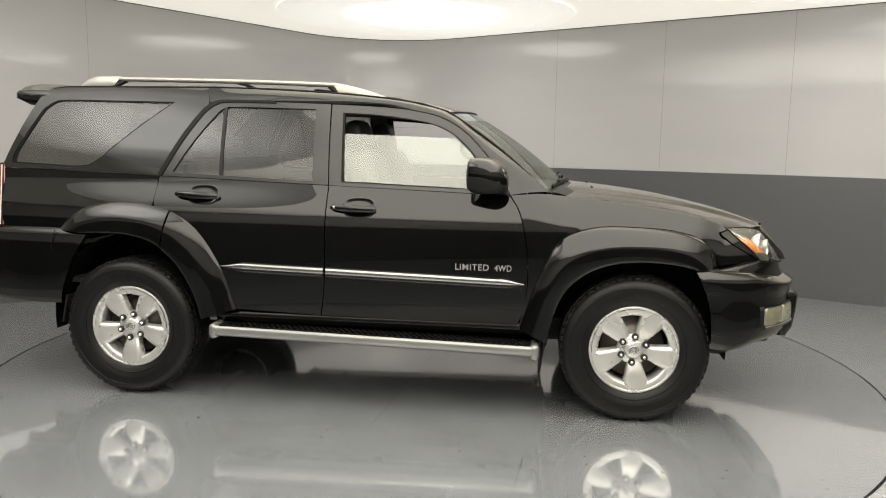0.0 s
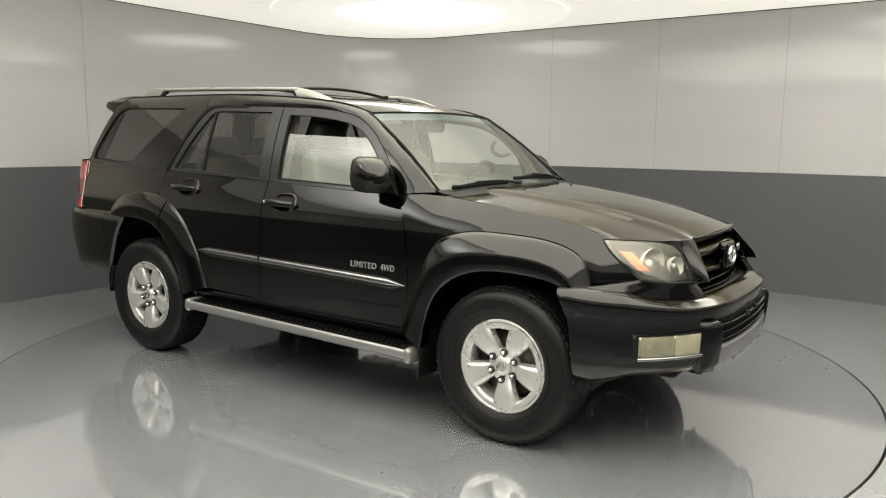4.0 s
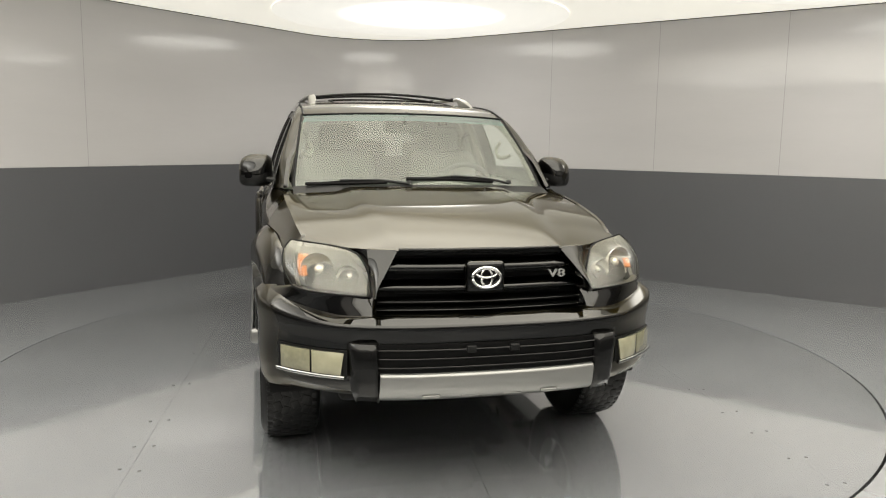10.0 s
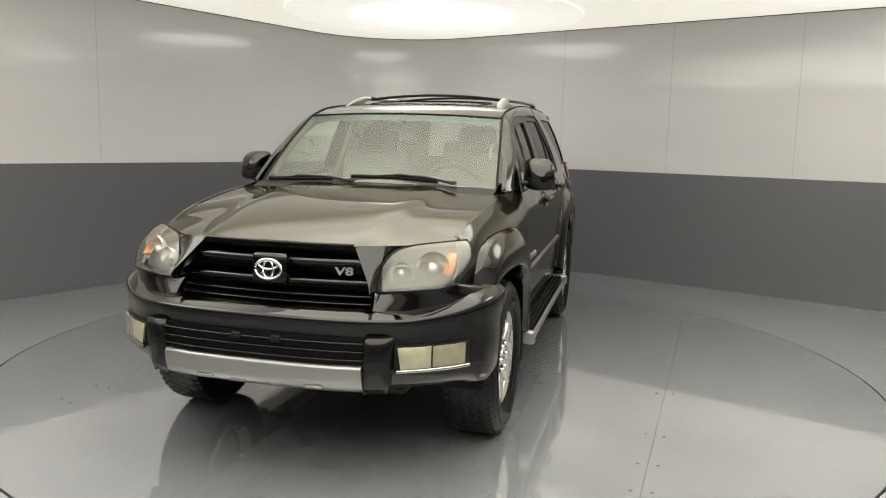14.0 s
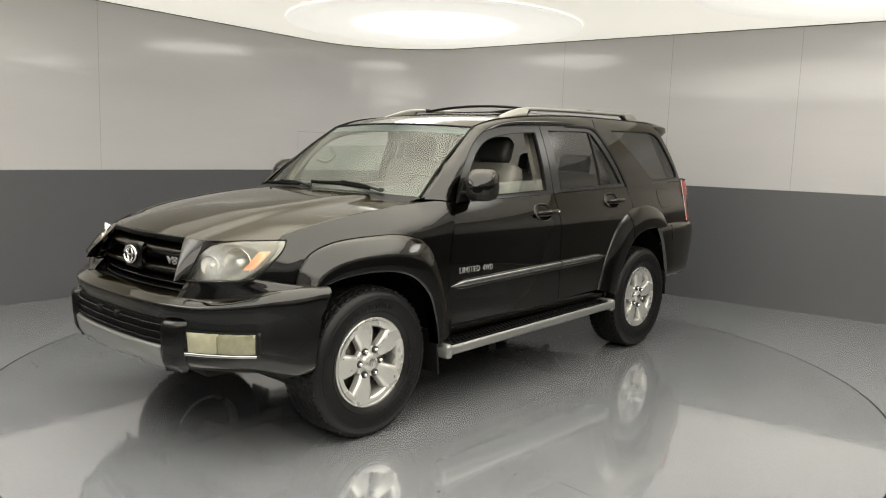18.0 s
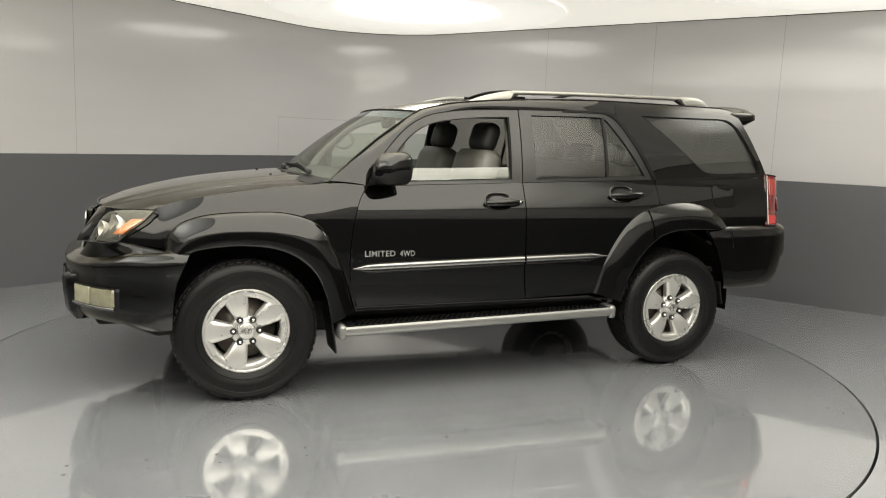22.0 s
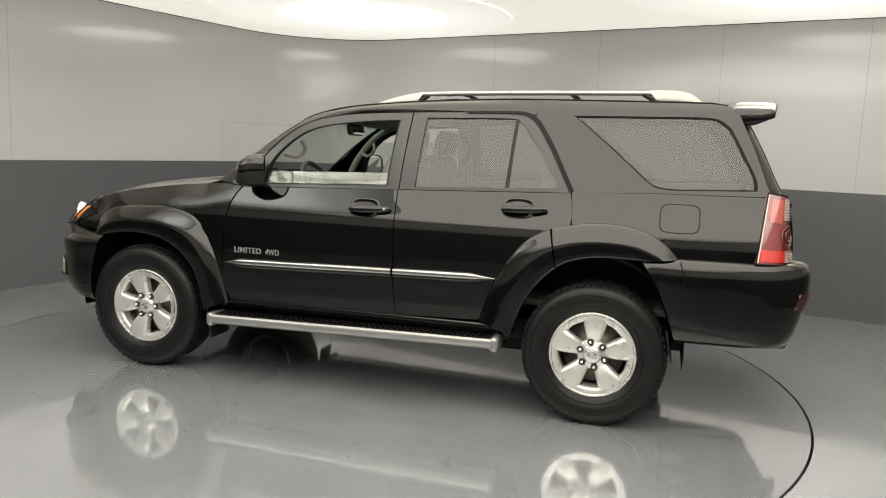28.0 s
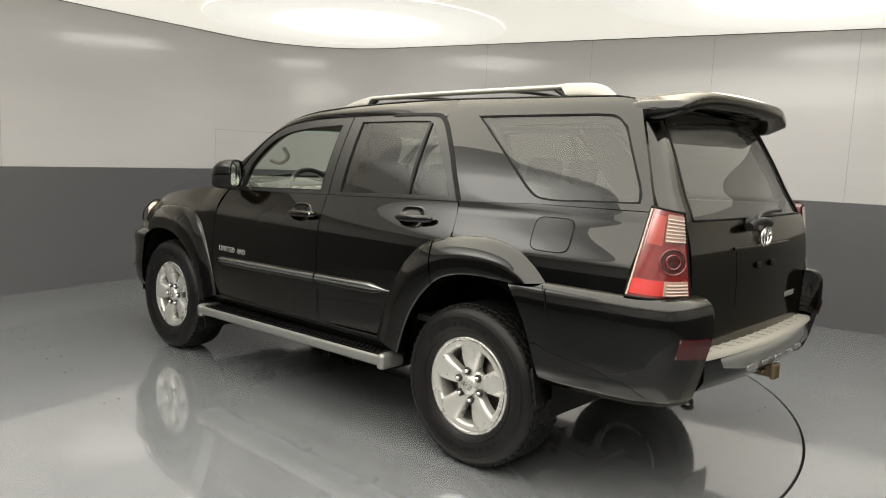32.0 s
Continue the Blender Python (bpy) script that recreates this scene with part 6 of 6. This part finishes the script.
for x in (-0.42, -1.10):
    yb = np.linspace(-0.525, 0.525, 30)
    zb = float(roof_edge(x)) + 0.044 + 0.034 * (1 - (yb / 0.525) ** 2)
    bar = part("cross_bar", Mesh().tube(np.stack([x - 0.02 * (yb / 0.525) ** 2, yb, zb], 1), 0.012, 10, squash=(1.9, 0.8)), BLACK_MATT, car, "black roof rack cross bar")
    for s in (1, -1):
        part("bar_clamp", Mesh().box((x - 0.02, s * 0.512, float(roof_edge(x)) + 0.050), (0.07, 0.035, 0.026), 0.008), BLACK_MATT, bar)

# -- wipers and cowl --
P = np.stack([screen_low + [0.012 + 0.11 * k, 0, 0.004 - 0.030 * k] for k in (0, 0.3, 0.6, 1.0)])
cowl = part("cowl", Mesh().grid(P), BLACK_MATT, car, "black plastic cowl below the windscreen")
for piv, knuckle, tip, heel in (((1.040, -0.095, 1.214), (0.957, -0.446, 1.226), (0.922, -0.656, 1.208), (0.990, -0.215, 1.222)),
                                ((0.992, 0.494, 1.216), (0.948, 0.172, 1.250), (0.952, -0.110, 1.240), (0.972, 0.400, 1.226))):
    piv, knuckle, tip, heel = (np.array(p) + [0, 0, 0.010] for p in (piv, knuckle, tip, heel))
    for p in (knuckle, tip, heel):                 # never behind the windscreen
        p[0] = max(p[0], 0.905 + 0.13 * (1 - (p[1] / 0.722) ** 2) - (p[2] - 1.215) * 1.30 + 0.026)
    k = knuckle
    blade = curve([tip, tuple(k - [0, 0, 0.012]), heel], 20)
    m = Mesh().tube(blade, 0.009, 6, squash=(0.8, 1.3))
    m.tube(curve([tuple((np.array(tip) * 0.5 + k * 0.5) + [0, 0, 0.0]), knuckle, tuple((np.array(heel) * 0.5 + k * 0.5) + [0, 0, 0.0])], 9), 0.0055, 6)
    wiper = part("wiper", m, SEAL, car, "black windscreen wiper at rest")
    m = Mesh().tube(curve([tuple(piv), tuple(np.array(piv) * 0.55 + k * 0.45 + [0, 0, 0.012]), tuple(k + [0, 0, 0.006])], 12), np.linspace(0.012, 0.006, 12), 8, squash=(1.3, 0.7))
    m.lathe([(0.0008, 0.020), (0.014, 0.016), (0.018, 0.0)], 14, piv, "z")
    part("wiper_arm", m, BLACK_MATT, wiper)
    part("wiper_knuckle", Mesh().box(tuple(k + [0, 0, 0.004]), (0.018, 0.045, 0.016), 0.005), BLACK_MATT, wiper)

# -- cabin --


def cushion(c, size, r=0.06, turn=None):
    """A soft block with well-rounded edges and a slightly bulging face."""
    g = Mesh()
    bm = bmesh.new()
    bmesh.ops.create_cube(bm, size=1.0)
    bmesh.ops.subdivide_edges(bm, edges=list(bm.edges), cuts=7, use_grid_fill=True)
    s = Vector(size)
    for v in bm.verts:
        p = Vector((v.co.x * s.x, v.co.y * s.y, v.co.z * s.z))
        inner = Vector([max(-d / 2 + r, min(d / 2 - r, q)) for d, q in zip(s, p)])
        d = p - inner
        v.co = inner + (d.normalized() * r if d.length > 1e-6 else d)
    m4 = Matrix.Translation(c) @ (turn.to_4x4() if turn else Matrix.Identity(4))
    bmesh.ops.transform(bm, matrix=m4, verts=bm.verts)
    bm.verts.index_update()
    g.add([v.co for v in bm.verts], [[v.index for v in f.verts] for f in bm.faces])
    bm.free()
    return g


def cabin_seat(x, y, width, rest_w, dark):
    seat = part("seat", cushion((x, y, 0.80), (0.52, width, 0.20), 0.07, Matrix.Rotation(radians(-6), 3, "Y")), LEATHER, car, "grey leather seat")
    lean = Matrix.Rotation(radians(-16), 3, "Y")
    part("seat_back", cushion((x - 0.32, y, 1.10), (0.17, width, 0.60), 0.07, lean), LEATHER, seat)
    part("headrest", cushion((x - 0.425, y, 1.475), (0.12, rest_w, 0.19), 0.055, lean), LEATHER_DARK, seat, "dark leather headrest")
    m = Mesh()
    for d in (-0.05, 0.05):
        m.tube([(x - 0.405, y + d, 1.34), (x - 0.422, y + d, 1.43)], 0.007, 6)
    part("headrest_post", m, CHROME, seat)
    return seat


for y in (0.36, -0.36):
    cabin_seat(0.235, y, 0.50, 0.27, True)
bench = part("rear_seat", cushion((-0.72, 0, 0.82), (0.50, 1.28, 0.20), 0.07), LEATHER, car, "grey leather rear bench")
part("rear_seat_back", cushion((-1.05, 0, 1.08), (0.17, 1.30, 0.52), 0.07, Matrix.Rotation(radians(-14), 3, "Y")), LEATHER, bench)
for y in (0.40, 0.0, -0.40):
    part("rear_headrest", cushion((-1.14, y, 1.385), (0.10, 0.26, 0.16), 0.045, Matrix.Rotation(radians(-14), 3, "Y")), LEATHER_DARK, bench, "dark leather headrest")

# dashboard
P = []
for x, z in ((0.62, 0.80), (0.56, 1.00), (0.55, 1.12), (0.565, 1.19), (0.64, 1.222), (0.78, 1.212), (0.96, 1.182)):
    yy = np.linspace(-0.70, 0.70, 31)
    hood2 = 0.035 * np.exp(-((yy - 0.36) / 0.17) ** 2) * (1 if z > 1.1 and x < 0.7 else 0)
    P.append(np.stack([np.full(31, x), yy, z + hood2], 1))
dash = part("dashboard", Mesh().grid(np.array(P)), TRIM_DARK, car, "charcoal dashboard with dark dials")
part("dial_cluster", Mesh().box((0.565, 0.36, 1.165), (0.03, 0.30, 0.12), 0.02), TRIM_DARK, dash)
for d in (-0.09, 0.0, 0.09):
    m = Mesh().lathe([(0.040, 0.0), (0.044, 0.012), (0.040, 0.016)], 24, (0, 0, 0), "x", True)
    m.v = [(0.548 - x, y + 0.36 + d, z + 1.165) for x, y, z in m.v]
    part("dial_ring", m, CHROME, dash)
part("centre_console", Mesh().box((0.50, 0, 0.98), (0.17, 0.28, 0.46), 0.03), TRIM_DARK, dash)
for k in range(4):
    part("console_button", Mesh().box((0.412, 0.0, 1.16 - 0.05 * k), (0.012, 0.18, 0.028), 0.006), SILVER, dash)
# steering wheel
a = np.linspace(0, 2 * np.pi, 49)
m = Mesh().tube(np.stack([0 * a, 0.19 * np.cos(a), 0.19 * np.sin(a)], 1), 0.016, 10, False)
rot = Matrix.Translation((0.445, 0.36, 1.150)) @ Matrix.Rotation(radians(28), 4, "Y")
m.v = [tuple(rot @ Vector(p)) for p in m.v]
steer = part("steering_wheel", m, TRIM_DARK, car, "dark steering wheel with a grey hub")
m = cushion((0, 0, -0.01), (0.05, 0.16, 0.15), 0.03)
m.v = [tuple(rot @ Vector(p)) for p in m.v]
part("steering_hub", m, TRIM, steer)
for d in (-1, 1):
    m = Mesh().box((0.01, d * 0.12, -0.02), (0.02, 0.12, 0.035), 0.008)
    m.v = [tuple(rot @ Vector(p)) for p in m.v]
    part("steering_spoke", m, TRIM, steer)
m = Mesh().tube([(0.46, 0.36, 1.14), (0.64, 0.36, 1.05)], 0.035, 12)
part("steering_column", m, TRIM_DARK, steer)
# inner mirror
m = cushion((0.36, 0.0, 1.545), (0.035, 0.24, 0.075), 0.017, Matrix.Rotation(radians(8), 3, "Y"))
im = part("rear_view_mirror", m, TRIM_DARK, car, "dark rear-view mirror")
part("mirror_stalk", Mesh().tube([(0.38, 0, 1.57), (0.44, 0, 1.63)], 0.012, 8), TRIM_DARK, im)
part("mirror_face", Mesh().box((0.340, 0, 1.543), (0.004, 0.215, 0.055), 0.001, Matrix.Rotation(radians(8), 3, "Y")), MIRROR, im)
# headliner, floor, inner door skins, pillars
m = Mesh().grid(roof[::3, ::2] * [1, 0.97, 1] - [0, 0, 0.045])
part("headliner", m, HEADLINER, car, "grey cloth headliner")
m = Mesh().box((-0.75, 0, 0.62), (2.9, 1.5, 0.03), 0.0)
part("cabin_floor", m, CARPET, car)
m = Mesh().box((-1.70, 0, 0.90), (1.05, 1.36, 0.03), 0.01)
part("cargo_floor", m, CARPET, car)
m = Mesh().grid(np.array([[(0.93, y, z) for y in np.linspace(-0.72, 0.72, 9)] for z in (0.62, 1.17)]))
part("firewall", m, SEAL, car)


def skin(x0, x1, z0, z1, inset, mat, name, label=""):
    xs, zs = np.linspace(x0, x1, 20), np.linspace(z0, z1, 10)
    X, Z = np.meshgrid(xs, zs)
    P = np.stack([X, S(X, np.maximum(Z, 1.0)) - inset - 0.01 * np.sin((Z - z0) / (z1 - z0) * np.pi), np.minimum(Z, belt(X) + 0.004)], -1)
    g = Mesh().grid(P)
    top = P[-1]
    g.grid(np.stack([top, top + np.array([0, inset - 0.035, 0.004])]))
    return both(name, g, mat, None, label)


skin(-0.24, 0.72, 0.62, 1.25, 0.10, TRIM, "door_trim", "taupe inner door trim")
skin(-1.22, -0.26, 0.95, 1.27, 0.10, TRIM, "rear_door_trim", "taupe inner door trim")
skin(-2.20, -1.24, 0.97, 1.30, 0.11, TRIM, "cargo_side_trim", "taupe load bay trim")
rows = [np.array([(-0.21, 0.73, 1.22), (-0.30, 0.73, 1.22)]), np.array([(-0.225, 0.590, 1.62), (-0.325, 0.590, 1.62)])]
both("inner_post", Mesh().panel(np.array(rows), (0, -0.03, 0)), TRIM, None)
rows = [np.array([(-1.22, 0.72, 1.24), (-1.55, 0.72, 1.26)]), np.array([(-1.00, 0.575, 1.66), (-1.20, 0.575, 1.66)])]
both("inner_rear_post", Mesh().panel(np.array(rows), (0, -0.03, 0)), TRIM, None)
m = Mesh().tube(np.stack([edge_in[2:, 0], S(edge_in[2:, 0], edge_in[2:, 1]) - 0.055, edge_in[2:, 1] - 0.012], 1), 0.024, 8)
both("pillar_trim", m, TRIM, None, "taupe pillar trim")
m = Mesh().tube(curve([(0.46, 0.610, 1.46), (0.445, 0.585, 1.405), (0.50, 0.60, 1.36), (0.56, 0.64, 1.375)], 16), 0.012, 8)
both("grab_handle", m, TRIM, None, "taupe pillar grab handle")
m = Mesh().tube(curve([(-0.24, 0.60, 1.52), (-0.30, 0.57, 1.49), (-0.305, 0.57, 1.38), (-0.25, 0.62, 1.34)], 16), 0.012, 8)
both("post_grab_handle", m, TRIM_DARK, None)
for y in (0.36, -0.36):
    part("sun_visor", Mesh().box((0.30, y, 1.605), (0.14, 0.40, 0.015), 0.006, Matrix.Rotation(radians(12), 3, "Y")), HEADLINER, car)

# ---- what moves ----
CAR_AT = Vector((-0.183, -0.198, 0))   # the car's middle on the turntable


def motions():
    walk(turntable, [(t, pose(0, 0, 0, 0, 0, h)) for t, h in TURN])
    walk(car, [(t, pose(0, 0, 0, 0, 0, h) @ Matrix.Translation(CAR_AT)) for t, h in TURN])


motions()
